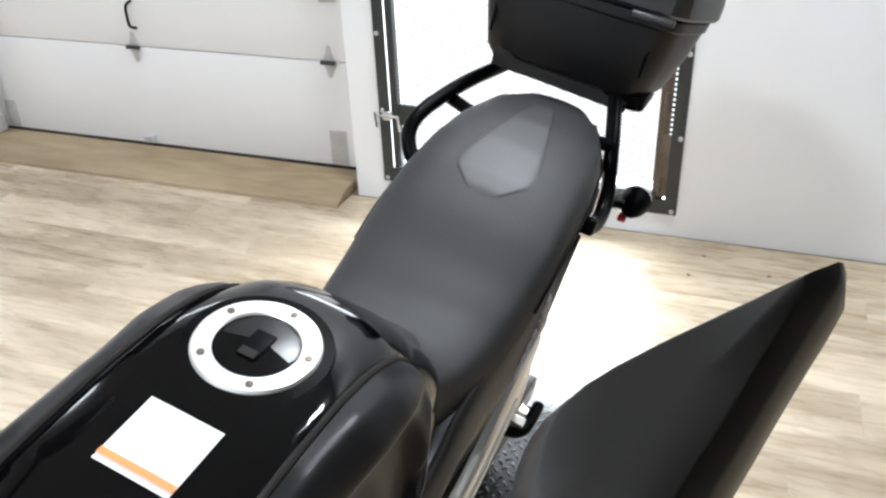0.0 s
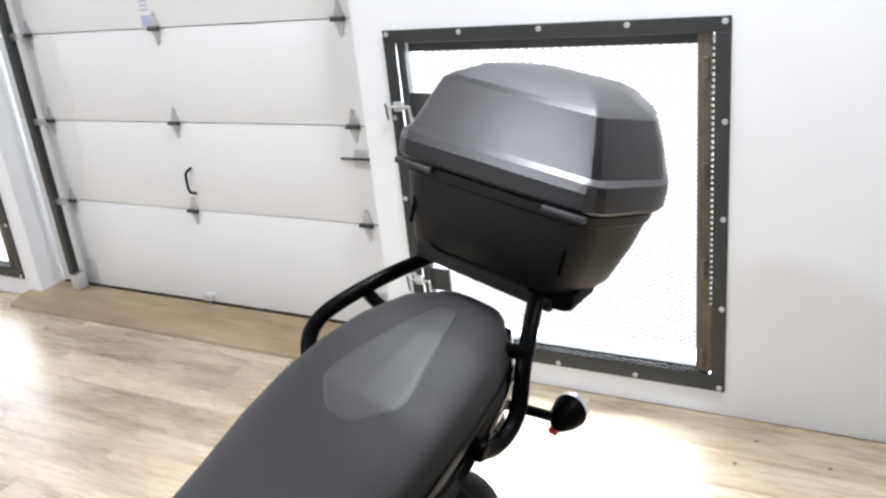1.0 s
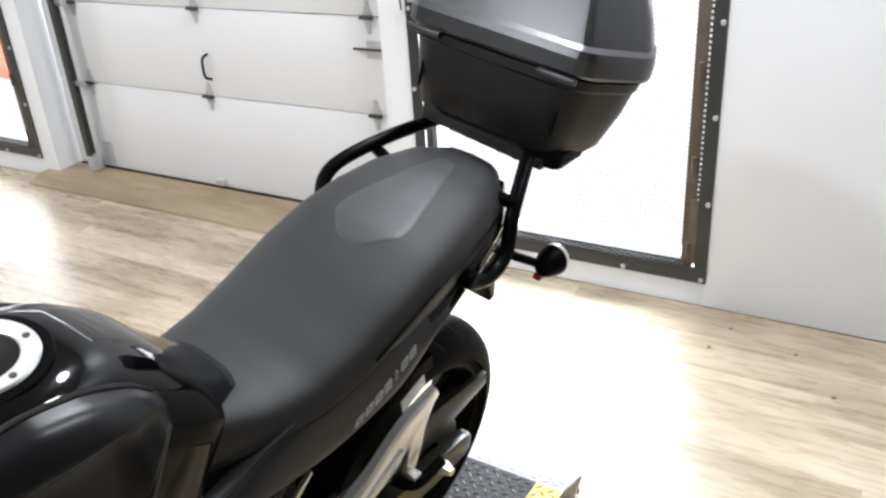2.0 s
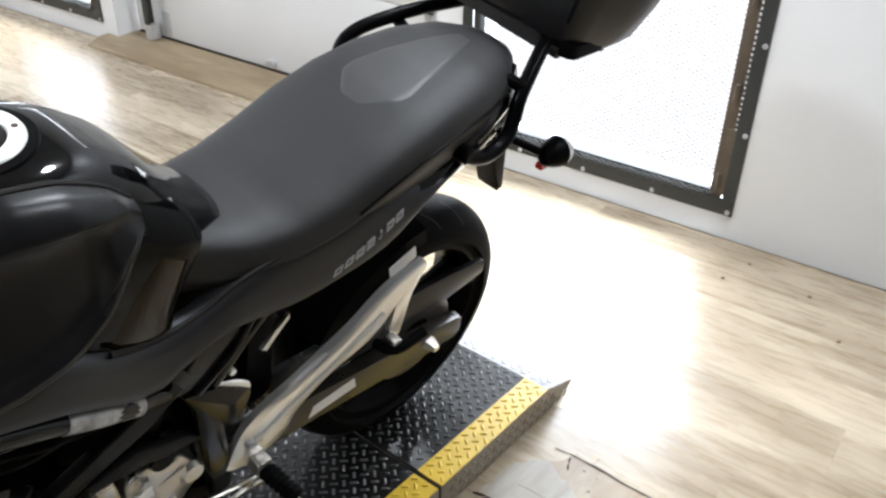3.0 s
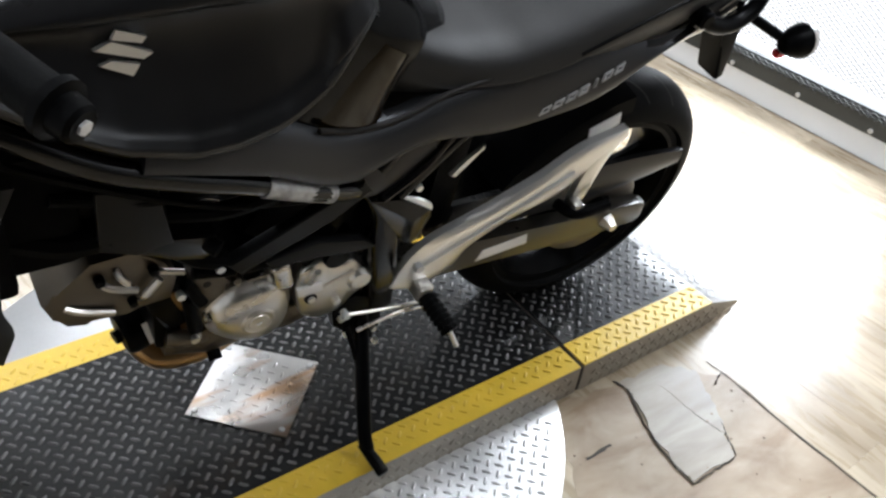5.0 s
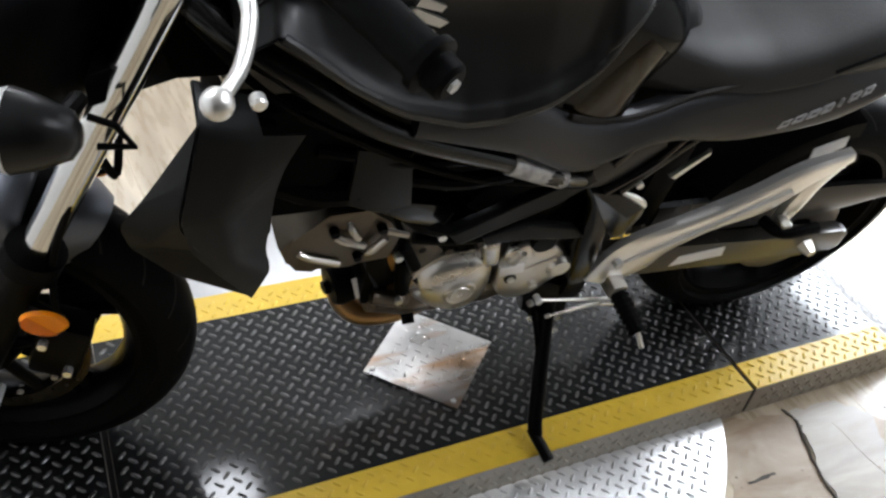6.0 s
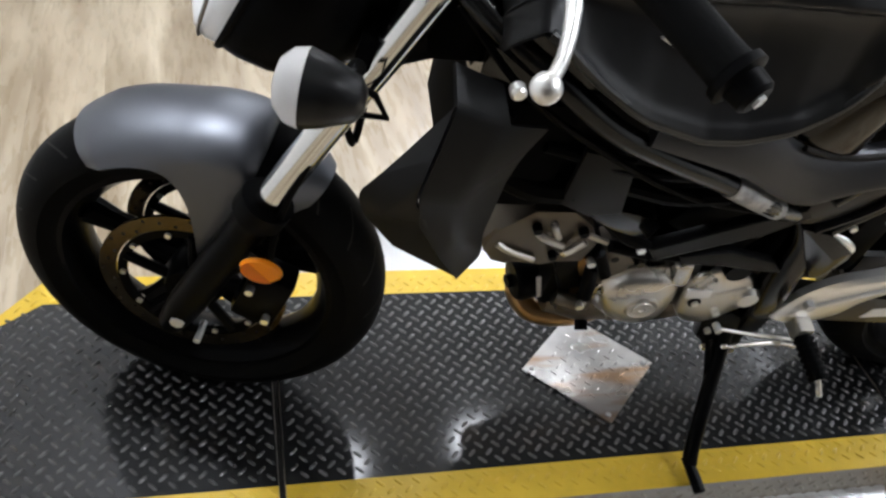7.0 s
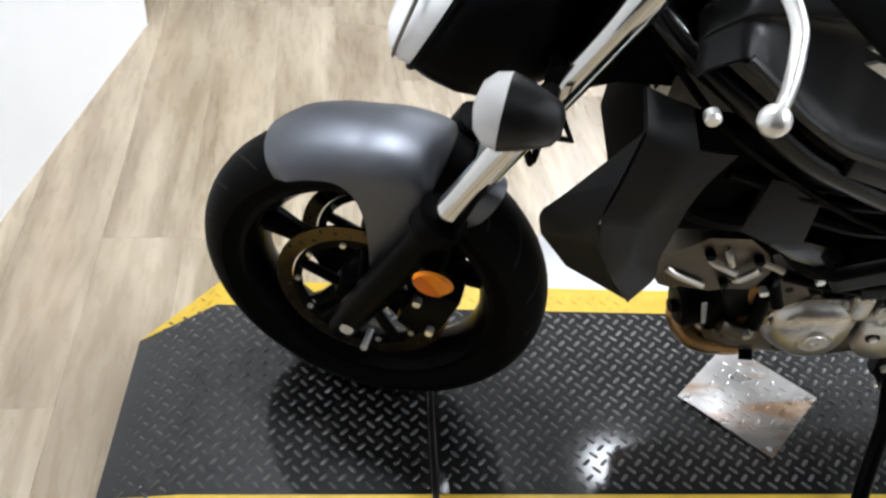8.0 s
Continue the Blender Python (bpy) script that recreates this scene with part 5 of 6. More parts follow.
    part("silver_frame_mark", prism([(-0.279, 0.572), (-0.303, 0.598), (-0.331, 0.625), (-0.333, 0.615), (-0.308, 0.589), (-0.29, 0.566)], 0.106 * side, 0.114 * side, 0.002), SILVER, bike, "bare metal bracket under the seat")
    # radiator shrouds
    def shroud_part(name, verts, faces, label):
        bm = bmesh.new()
        vs = [bm.verts.new((x - (0.19 if side < 0 else 0), y * side * (0.8 if side < 0 else 1), z)) for x, y, z in verts]
        for f in faces:
            bm.faces.new([vs[i] for i in f])
        bmesh.ops.recalc_face_normals(bm, faces=bm.faces)
        inner = [e for e in bm.edges if len(e.link_faces) == 2]
        bmesh.ops.bevel(bm, geom=inner, offset=0.009, segments=4, affect="EDGES", profile=0.5)
        bmesh.ops.solidify(bm, geom=bm.faces[:], thickness=0.006)
        return part(name, bm, SHROUD_GREY, bike, label, angle=50)

    shroud_part("shroud_front", [(0.532, 0.198, 0.714), (0.522, 0.198, 0.674), (0.502, 0.193, 0.752), (0.449, 0.198, 0.852), (0.463, 0.221, 0.808), (0.476, 0.236, 0.757), (0.466, 0.226, 0.695), (0.497, 0.216, 0.690), (0.432, 0.215, 0.626), (0.394, 0.205, 0.561), (0.468, 0.196, 0.614)],
                [(0, 2, 4, 5, 7), (2, 3, 4), (0, 7, 1), (7, 5, 6), (1, 7, 6, 10), (6, 8, 10), (8, 9, 10)], "satin dark grey radiator shroud")
    shroud_part("shroud_rear", [(0.446, 0.199, 0.852), (0.460, 0.223, 0.808), (0.473, 0.239, 0.757), (0.463, 0.229, 0.695), (0.429, 0.219, 0.626), (0.391, 0.209, 0.560), (0.392, 0.198, 0.824), (0.336, 0.184, 0.812), (0.357, 0.190, 0.772), (0.367, 0.195, 0.736), (0.372, 0.201, 0.692), (0.377, 0.206, 0.652), (0.368, 0.205, 0.611), (0.445, 0.15, 0.868), (0.388, 0.15, 0.842), (0.425, 0.232, 0.745), (0.415, 0.228, 0.675)],
                [(0, 1, 15, 6), (1, 2, 15), (2, 3, 16, 15), (3, 4, 16), (4, 5, 12, 16), (6, 15, 8, 7), (15, 9, 8), (15, 16, 10, 9), (16, 11, 10), (16, 12, 11), (0, 6, 14, 13)], "satin dark grey lower radiator shroud")
    part("shroud_screw", tube(g((0.392, 0.198, 0.882), (0.392, 0.208, 0.883), (0.392, 0.211, 0.883)), [0.0085, 0.0085, 0.006], 14, smooth=0), SILVER, bike)
part("radiator", block((0.05, 0.26, 0.2), (0.375, 0, 0.675), 0.01), RADIATOR, bike, "black radiator core")
part("radiator_housing", block((0.11, 0.24, 0.19), (0.32, 0, 0.69), 0.02), RADIATOR, bike, "black radiator housing")
part("airbox", block((0.30, 0.22, 0.16), (0.16, 0, 0.72), 0.03), PLASTIC, bike, "black airbox under the tank")
part("subframe_box", block((0.36, 0.16, 0.14), (-0.32, 0, 0.70), 0.02), PLASTIC, bike, "black battery box and inner mudguard")
part("shock_linkage", block((0.16, 0.15, 0.22), (-0.21, -0.01, 0.40), 0.02), BLACK_METAL, bike, "black suspension linkage")
part("inner_mudguard", block((0.06, 0.18, 0.26), (-0.30, 0, 0.54), 0.02), PLASTIC, bike)
part("head_pipe_cover", block((0.12, 0.16, 0.16), (0.43, 0, 0.88), 0.02), PLASTIC, bike)

# engine
eng = part("engine", block((0.34, 0.17, 0.18), (0.02, 0, 0.375), 0.03), BLACK_METAL, bike, "dark cast V-twin engine cases with silver covers")
part("sump", loft([superring(x, 0.085, 0.32, zb, 3) for x, zb in ((-0.12, 0.26), (-0.05, 0.225), (0.1, 0.225), (0.17, 0.26))]), CAST_DULL, eng)
part("front_cylinder", prism([(0.330, 0.497), (0.312, 0.520), (0.29, 0.540), (0.264, 0.564), (0.206, 0.566), (0.168, 0.532), (0.150, 0.49), (0.160, 0.445), (0.204, 0.442), (0.223, 0.450), (0.259, 0.456), (0.278, 0.436), (0.305, 0.445), (0.32, 0.472)], -0.09, 0.1, 0.010), CAST_DULL, eng, "dull grey front cylinder head")
part("cylinder_barrel", prism([(0.205, 0.455), (0.16, 0.50), (0.132, 0.47), (0.118, 0.36), (0.165, 0.345), (0.19, 0.41)], -0.085, 0.088, 0.008), BLACK_METAL, eng)
for pts, r in ((((0.256, 0.1, 0.527), (0.245, 0.111, 0.521), (0.211, 0.112, 0.504)), 0.0055), (((0.209, 0.1, 0.475), (0.201, 0.111, 0.486), (0.180, 0.112, 0.515)), 0.006), (((0.303, 0.1, 0.49), (0.285, 0.106, 0.481), (0.243, 0.106, 0.461)), 0.0055), (((0.234, 0.1, 0.545), (0.231, 0.112, 0.538), (0.222, 0.112, 0.522)), 0.005)):
    part("engine_stud", tube(pts, r, 10, smooth=3), CAST, eng)
for x, z, r in ((0.257, 0.537, 0.0075), (0.217, 0.474, 0.0065), (0.186, 0.531, 0.0075)):
    part("stud_head", lathe([(0, 0.008), (r * 0.9, 0.008), (r, 0.004), (r, -0.004)], "y", (x, 0.106, z), 12), BLACK_METAL, eng)
part("head_bracket", tube([(0.172, 0.112, 0.569), (0.14, 0.118, 0.553), (0.111, 0.116, 0.537)], 0.0055, 8, smooth=2, squash=0.5), SILVER, eng, "bright bracket beside the head")
part("head_bracket", tube([(0.179, 0.108, 0.526), (0.146, 0.112, 0.514)], 0.0045, 8, smooth=0), CAST, eng)
part("filter_plate", block((0.05, 0.02, 0.006), (0.255, 0.075, 0.452), 0.002), SILVER, eng)
part("rear_cylinder", block((0.17, 0.17, 0.16), (0, 0, 0), 0.015, m=Matrix.Translation((-0.06, 0, 0.55)) @ pose(0, 0, 0, 0, -30, 0)), BLACK_METAL, eng)


def cast_cover(name, outline, levels, label):
    """A cast cover over an outline in x and z: rings drawn in towards its middle as they rise along y."""
    line = resample(smooth_line([(x, 0, z) for x, z in outline + outline[:1]], 4), 72)[:-1]
    mid = sum(line, Vector()) / len(line)
    return part(name, loft([[(mid.x + (q.x - mid.x) * k, y, mid.z + (q.z - mid.z) * k) for q in line] for k, y in levels]), CAST, eng, label, angle=40)


alt = cast_cover("alternator_cover", [(0.114, 0.377), (0.107, 0.397), (0.086, 0.418), (0.065, 0.430), (0.03, 0.434), (0.0, 0.43), (-0.022, 0.408), (-0.03, 0.375), (-0.032, 0.346), (-0.025, 0.308), (0.001, 0.283), (0.041, 0.282), (0.076, 0.300), (0.103, 0.328), (0.112, 0.355)],
                 [(1.0, 0.055), (1.0, 0.094), (0.985, 0.0985), (0.945, 0.100), (0.925, 0.102), (0.88, 0.109), (0.78, 0.1165), (0.62, 0.1215), (0.42, 0.124), (0.1, 0.1248)], "silver domed alternator cover")
part("cover_hub", lathe([(0, 0.1265), (0.005, 0.1265), (0.006, 0.1285), (0.0165, 0.1285), (0.0175, 0.126), (0.022, 0.126), (0.0245, 0.1275), (0.028, 0.1255), (0.031, 0.120)], "y", (0.034, 0, 0.356), 40), CAST, alt)
bs = block((0.032, 0.034, 0.066), (0, 0, 0), 0.013, m=Matrix.Translation((-0.008, 0.1, 0.432)) @ pose(0, 0, 0, 0, 12, 0), seg=4)
part("cover_boss", bs, CAST, alt)
for x, z in ((0.103, 0.41), (0.06, 0.437), (-0.028, 0.325), (0.0, 0.276), (0.055, 0.281), (0.106, 0.332)):
    part("cover_bolt", tube([(x, 0.085, z), (x, 0.098, z)], [0.0085, 0.007], 10, smooth=0), CAST_DULL, alt)
arm = part("case_lug", prism([(0.132, 0.475), (0.118, 0.478), (0.085, 0.462), (0.068, 0.438), (0.088, 0.425), (0.108, 0.402), (0.118, 0.372), (0.132, 0.385)], 0.05, 0.098, 0.008), CAST_DULL, eng, "dull grey crankcase lug with a hole")
part("lug_hole", tube([(0.108, 0.09, 0.452), (0.108, 0.0988, 0.452)], 0.0065, 12, smooth=0), SEAL, arm)
part("cylinder_base", tube([(0.137, 0.06, 0.335), (0.140, 0.064, 0.39), (0.146, 0.066, 0.445)], [0.026, 0.024, 0.027], 20, smooth=3), HEADER, eng, "brown-stained round casting")
part("case_foot", block((0.06, 0.05, 0.034), (0.132, 0.075, 0.318), 0.01), CAST_DULL, eng)
scv = cast_cover("sprocket_cover", [(-0.036, 0.384), (-0.038, 0.426), (-0.057, 0.440), (-0.075, 0.446), (-0.088, 0.428), (-0.11, 0.424), (-0.13, 0.426), (-0.150, 0.403), (-0.161, 0.369), (-0.157, 0.336), (-0.145, 0.325), (-0.13, 0.306), (-0.11, 0.293), (-0.081, 0.289), (-0.05, 0.312), (-0.04, 0.351)],
                 [(1.0, 0.06), (1.0, 0.104), (0.975, 0.110), (0.93, 0.1125), (0.6, 0.1155), (0.1, 0.1165)], "silver sprocket cover with ribs")
for x0, z0, x1, z1, r in ((-0.080, 0.383, -0.134, 0.400, 0.0055), (-0.083, 0.366, -0.108, 0.374, 0.0025), (-0.083, 0.356, -0.106, 0.363, 0.0025), (-0.052, 0.405, -0.062, 0.432, 0.009)):
    part("cover_rib", tube([(x0, 0.113, z0), (x1, 0.115, z1)], r, 8, smooth=0), CAST, scv)
part("cover_lobe", tube([(-0.147, 0.07, 0.375), (-0.147, 0.114, 0.375), (-0.147, 0.123, 0.375)], [0.025, 0.025, 0.018], 20, smooth=0), CAST, scv)
part("cover_notch", tube([(-0.097, 0.08, 0.447), (-0.097, 0.1175, 0.447)], 0.021, 20, smooth=0), BLACK_METAL, scv, "dark round recess")
part("cover_hole", tube([(-0.06, 0.11, 0.360), (-0.06, 0.1175, 0.360)], 0.011, 14, smooth=0), SEAL, scv)
part("cover_screw", tube([(-0.06, 0.115, 0.360), (-0.06, 0.1215, 0.360)], 0.0065, 6, smooth=0), SILVER, scv)
part("cover_label", prism([(-0.032, 0.397), (-0.075, 0.400), (-0.079, 0.377), (-0.036, 0.374)], 0.112, 0.1185, 0.001), WHITE_LACQUER, scv)
of = part("oil_filter", tube([(0.14, 0.022, 0.318), (0.162, 0.026, 0.315), (0.216, 0.038, 0.310), (0.226, 0.04, 0.309)], [0.038, 0.038, 0.038, 0.032], 28, smooth=2), PLASTIC, eng, "black oil filter with white print")
part("filter_nut", tube([(0.224, 0.04, 0.309), (0.236, 0.043, 0.308)], 0.012, 6, smooth=0), PLASTIC, of)
part("filter_label", block((0.026, 0.002, 0.038), (0, 0, 0), m=Matrix.Translation((0.181, 0.0665, 0.332)) @ pose(0, 0, 0, 28, 6, 12)), WHITE_LACQUER, of)
part("header_pipe", tube([(0.14, -0.07, 0.32), (0.17, -0.04, 0.262), (0.190, -0.01, 0.244), (0.192, 0.02, 0.234), (0.170, 0.042, 0.218), (0.13, 0.048, 0.211), (0.08, 0.044, 0.21), (0.0, 0.02, 0.213), (-0.15, -0.02, 0.235)], 0.021, 16), HEADER, bike, "heat-browned exhaust header pipe")
part("exhaust_can", tube([(-0.15, -0.05, 0.26), (-0.3, -0.15, 0.32), (-0.42, -0.19, 0.36), (-0.85, -0.22, 0.47)], [0.03, 0.045, 0.055, 0.052], 20), CAST_DULL, bike, "silver silencer")
part("drain_bolt", tube([(0.088, 0.07, 0.24), (0.088, 0.09, 0.228)], 0.012, 8, smooth=0), PLASTIC, eng)
for a, b, r in (((0.17, 0.115, 0.645), (0.03, 0.135, 0.655), 0.013), ((0.30, 0.12, 0.72), (0.05, 0.13, 0.685), 0.009), ((0.35, 0.10, 0.655), (0.24, 0.118, 0.636), 0.021), ((0.17, 0.10, 0.575), (0.09, 0.118, 0.525), 0.015)):
    part("hose", tube([a, ((a[0] + b[0]) / 2, a[1] + 0.012, (a[2] + b[2]) / 2 - 0.01), b], r, 10), PLASTIC, bike, "black coolant hose")
part("coolant_cover", prism([(0.255, 0.73), (0.182, 0.714), (0.166, 0.612), (0.212, 0.604), (0.258, 0.628)], 0.126, 0.138, 0.006), SHROUD_GREY, bike, "satin dark grey plastic cover over the coolant tank")
part("coolant_tank", prism([(0.222, 0.628), (0.177, 0.616), (0.105, 0.596), (0.094, 0.57), (0.126, 0.552), (0.165, 0.566), (0.208, 0.596)], 0.085, 0.134, 0.014), FRAME_PAINT, bike, "black plastic coolant tank")
part("tank_neck", tube([(0.125, 0.12, 0.585), (0.108, 0.142, 0.58)], 0.012, 12, smooth=0), PLASTIC, bike)
# small engine fittings
for a, b, r, m in (((0.14, 0.10, 0.47), (0.12, 0.112, 0.43), 0.010, BLACK_METAL), ((0.135, 0.095, 0.43), (0.128, 0.105, 0.36), 0.012, BLACK_METAL), ((0.13, 0.10, 0.49), (0.07, 0.11, 0.485), 0.010, PLASTIC),
                   ((0.17, 0.09, 0.335), (0.12, 0.10, 0.325), 0.014, CAST_DULL), ((0.06, 0.10, 0.475), (0.02, 0.115, 0.49), 0.011, PLASTIC), ((-0.03, 0.10, 0.47), (-0.05, 0.11, 0.49), 0.014, PLASTIC)):
    part("engine_fitting", tube([a, b], r, 12, smooth=0), m, eng)
for p in ((0.15, 0.10, 0.455), (0.13, 0.10, 0.335), (-0.105, 0.115, 0.34), (0.10, 0.12, 0.52)):
    part("engine_bolt", tube([p, (p[0], p[1] + 0.012, p[2])], 0.007, 6, smooth=0), SILVER, eng)
for pts, r in ((((0.44, 0.10, 0.90), (0.36, 0.15, 0.83), (0.24, 0.145, 0.74), (0.10, 0.14, 0.66), (-0.05, 0.135, 0.62)), 0.005),):
    part("cable", tube(pts, r, 8), PLASTIC, bike, "black cable along the frame")

# swingarm, chain guard, footrests, stand
for side in (1, -1):
    g = lambda *p: [(x, y * side, z) for x, y, z in p]
    sa = part("swingarm", prism([(-0.22, 0.398), (-0.433, 0.372), (-0.604, 0.352), (-0.80, 0.338), (-0.826, 0.325), (-0.830, 0.285), (-0.815, 0.272), (-0.706, 0.275), (-0.56, 0.288), (-0.42, 0.302), (-0.22, 0.312)], 0.088 * side, 0.118 * side, 0.006), BRONZE, bike, "dark glossy box-section swingarm")
    if side > 0:
        part("swingarm_label", prism([(-0.405, 0.345), (-0.505, 0.353), (-0.512, 0.325), (-0.395, 0.318)], 0.1182, 0.1192), WHITE_LACQUER, sa, "white label with print too small to read")
    part("axle_nut", tube(g((-0.7225, 0.115, 0.312), (-0.7225, 0.128, 0.312), (-0.7225, 0.142, 0.312)), [0.019, 0.015, 0.009], 6, smooth=0), CAST, sa)
    part("chain_adjuster", block((0.02, 0.02, 0.04), (-0.812, 0.105 * side, 0.312), 0.004), GALV, sa)
    # footrest hanger
    hn = skin([(-0.206, 0.128, 0.335), (-0.229, 0.13, 0.404), (-0.269, 0.13, 0.441), (-0.334, 0.13, 0.466), (-0.404, 0.13, 0.496), (-0.468, 0.13, 0.527), (-0.5, 0.13, 0.549), (-0.549, 0.13, 0.577), (-0.632, 0.13, 0.597)],
              [(-0.262, 0.128, 0.312), (-0.301, 0.13, 0.330), (-0.331, 0.13, 0.352), (-0.352, 0.13, 0.390), (-0.392, 0.13, 0.420), (-0.432, 0.13, 0.441), (-0.494, 0.13, 0.458), (-0.531, 0.13, 0.474), (-0.560, 0.13, 0.503), (-0.592, 0.13, 0.537), (-0.643, 0.13, 0.574)], 0.014, 0.011, 34, 11, side)
    hg = part("footrest_hanger", hn, SILVER, bike, "polished aluminium footrest hanger", angle=45)
    part("hanger_leg", skin([(-0.600, 0.13, 0.580), (-0.580, 0.131, 0.540), (-0.568, 0.132, 0.49), (-0.566, 0.132, 0.425)], [(-0.638, 0.13, 0.572), (-0.612, 0.131, 0.53), (-0.604, 0.132, 0.485), (-0.598, 0.132, 0.435)], 0.014, 0.006, 14, 7, side), SILVER, hg, angle=45)
    part("hanger_rib", tube(g((-0.26, 0.137, 0.385), (-0.34, 0.142, 0.432), (-0.45, 0.142, 0.488), (-0.53, 0.142, 0.53)), [0.006, 0.005, 0.005, 0.004], 8), SILVER, hg)
    part("hanger_bolt", tube(g((-0.245, 0.13, 0.39), (-0.245, 0.147, 0.39)), 0.009, 6, smooth=0), GALV, hg)
    part("peg_hinge", block((0.022, 0.03, 0.03), (-0.565, 0.145 * side, 0.435), 0.005), CAST, hg)
    part("passenger_peg", tube(g((-0.545, 0.12, 0.425), (-0.56, 0.16, 0.432), (-0.63, 0.165, 0.44)), 0.011, 10), PLASTIC, hg, "folded black passenger footrest")
    pk = part("footrest", tube(g((-0.262, 0.15, 0.325), (-0.266, 0.17, 0.319), (-0.2805, 0.230, 0.300)), [0.014, 0.015, 0.0145], 16), RUBBER, hg, "ribbed rubber rider footrest")
    rb = bmesh.new()
    for k in range(7):
        f = 0.2 + 0.75 * k / 6
        p = Vector((-0.262, 0.15 * side, 0.325)).lerp(Vector((-0.2805, 0.230 * side, 0.300)), f)
        d = Vector((-0.022, 0.095 * side, -0.03)).normalized() * 0.0035
        tube([p - d, p + d], 0.0178, 16, rb, 0)
    part("footrest_rib", rb, RUBBER, pk, "raised rubber ribs")
    part("footrest_feeler", tube(g((-0.2805, 0.228, 0.298), (-0.288, 0.248, 0.276)), 0.0045, 8, smooth=0), SILVER, pk)
    part("footrest_clevis", block((0.03, 0.04, 0.035), (-0.262, 0.142 * side, 0.328), 0.006), CAST, hg)
hug = []
for deg in np.linspace(28, 84, 16):
    u = Vector((math.cos(radians(deg)), 0, math.sin(radians(deg))))
    hug.append([Vector((REAR[0], y, REAR[2])) + u * r for y, r in ((-0.085, 0.285), (-0.082, 0.318), (0.0, 0.328), (0.082, 0.318), (0.085, 0.285), (0.079, 0.285), (0.076, 0.314), (0.0, 0.323), (-0.076, 0.314), (-0.079, 0.285))])
part("rear_hugger", loft(hug), PLASTIC, bike, "black inner rear mudguard", angle=50)
cg = part("chain_guard", skin([(-0.33, 0.085, 0.455), (-0.55, 0.085, 0.45), (-0.75, 0.085, 0.445), (-0.905, 0.085, 0.428)], [(-0.33, 0.085, 0.375), (-0.55, 0.085, 0.36), (-0.72, 0.085, 0.36), (-0.91, 0.085, 0.392)], 0.012, 0.006, 18, 5), COVER_GREY, bike, "black chain guard")
part("guard_label", prism([(-0.578, 0.578), (-0.64, 0.602), (-0.648, 0.575), (-0.586, 0.548)], 0.095, 0.097), WHITE_LACQUER, bike, "white tyre information label")
ch = bmesh.new()
for z0, z1, n in ((0.395, 0.405, 40), (0.33, 0.235, 40)):
    for k in range(n):
        f = (k + 0.5) / n
        block((0.009, 0.014, 0.014), (-0.14 - 0.58 * f, 0.078, z0 + (z1 - z0) * f), bm=ch)
tagged(part("chain", ch, CAST_DULL, bike, "drive chain"), kind="stuff")
sl = part("shift_rod", tube([(-0.121, 0.135, 0.308), (-0.20, 0.14, 0.294), (-0.296, 0.14, 0.276)], 0.003, 8), SILVER, bike, "silver gear linkage rod")
part("rod_joint", tube([(-0.121, 0.128, 0.308), (-0.121, 0.142, 0.308)], 0.0065, 10, smooth=0), GALV, sl)
part("shift_pedal", tube([(-0.305, 0.15, 0.266), (-0.25, 0.15, 0.282), (-0.212, 0.15, 0.284), (-0.141, 0.15, 0.272)], 0.0036, 10), CAST, sl)
ankle, toe = BIKE.inverted() @ Vector((-0.122, 0.236, 0.108)), BIKE.inverted() @ Vector((-0.130, 0.282, 0.0905))
st = part("side_stand", tube([(-0.172, 0.095, 0.27), (-0.168, 0.13, 0.22), ankle + Vector((-0.004, -0.03, 0.03)), ankle], [0.017, 0.0145, 0.0135, 0.0135], 12), BLACK_METAL, bike, "black steel side stand, folded down")
sole = tube([ankle + Vector((0.004, -0.012, 0.002)), ankle.lerp(toe, 0.5), toe, toe + (toe - ankle) * 0.08], [0.013, 0.0145, 0.015, 0.009], 12, smooth=2, squash=0.75)
part("stand_foot", sole, BLACK_METAL, st)
part("stand_bracket", prism([(-0.105, 0.30), (-0.15, 0.32), (-0.205, 0.285), (-0.218, 0.215), (-0.21, 0.16), (-0.178, 0.165), (-0.150, 0.215), (-0.118, 0.24)], 0.088, 0.112, 0.006), BLACK_METAL, st)
for p in ((-0.127, 0.112, 0.268), (-0.146, 0.112, 0.21), (-0.201, 0.114, 0.205), (-0.124, 0.122, 0.302), (-0.212, 0.114, 0.158)):
    part("bracket_bolt", tube([p, (p[0], p[1] + 0.008, p[2])], 0.0062, 8, smooth=0), SILVER, st)
part("stand_spring", tube([(-0.14, 0.118, 0.245), (-0.148, 0.16, 0.19), (-0.145, 0.20, 0.145)], 0.006, 8), BLACK_METAL, st)

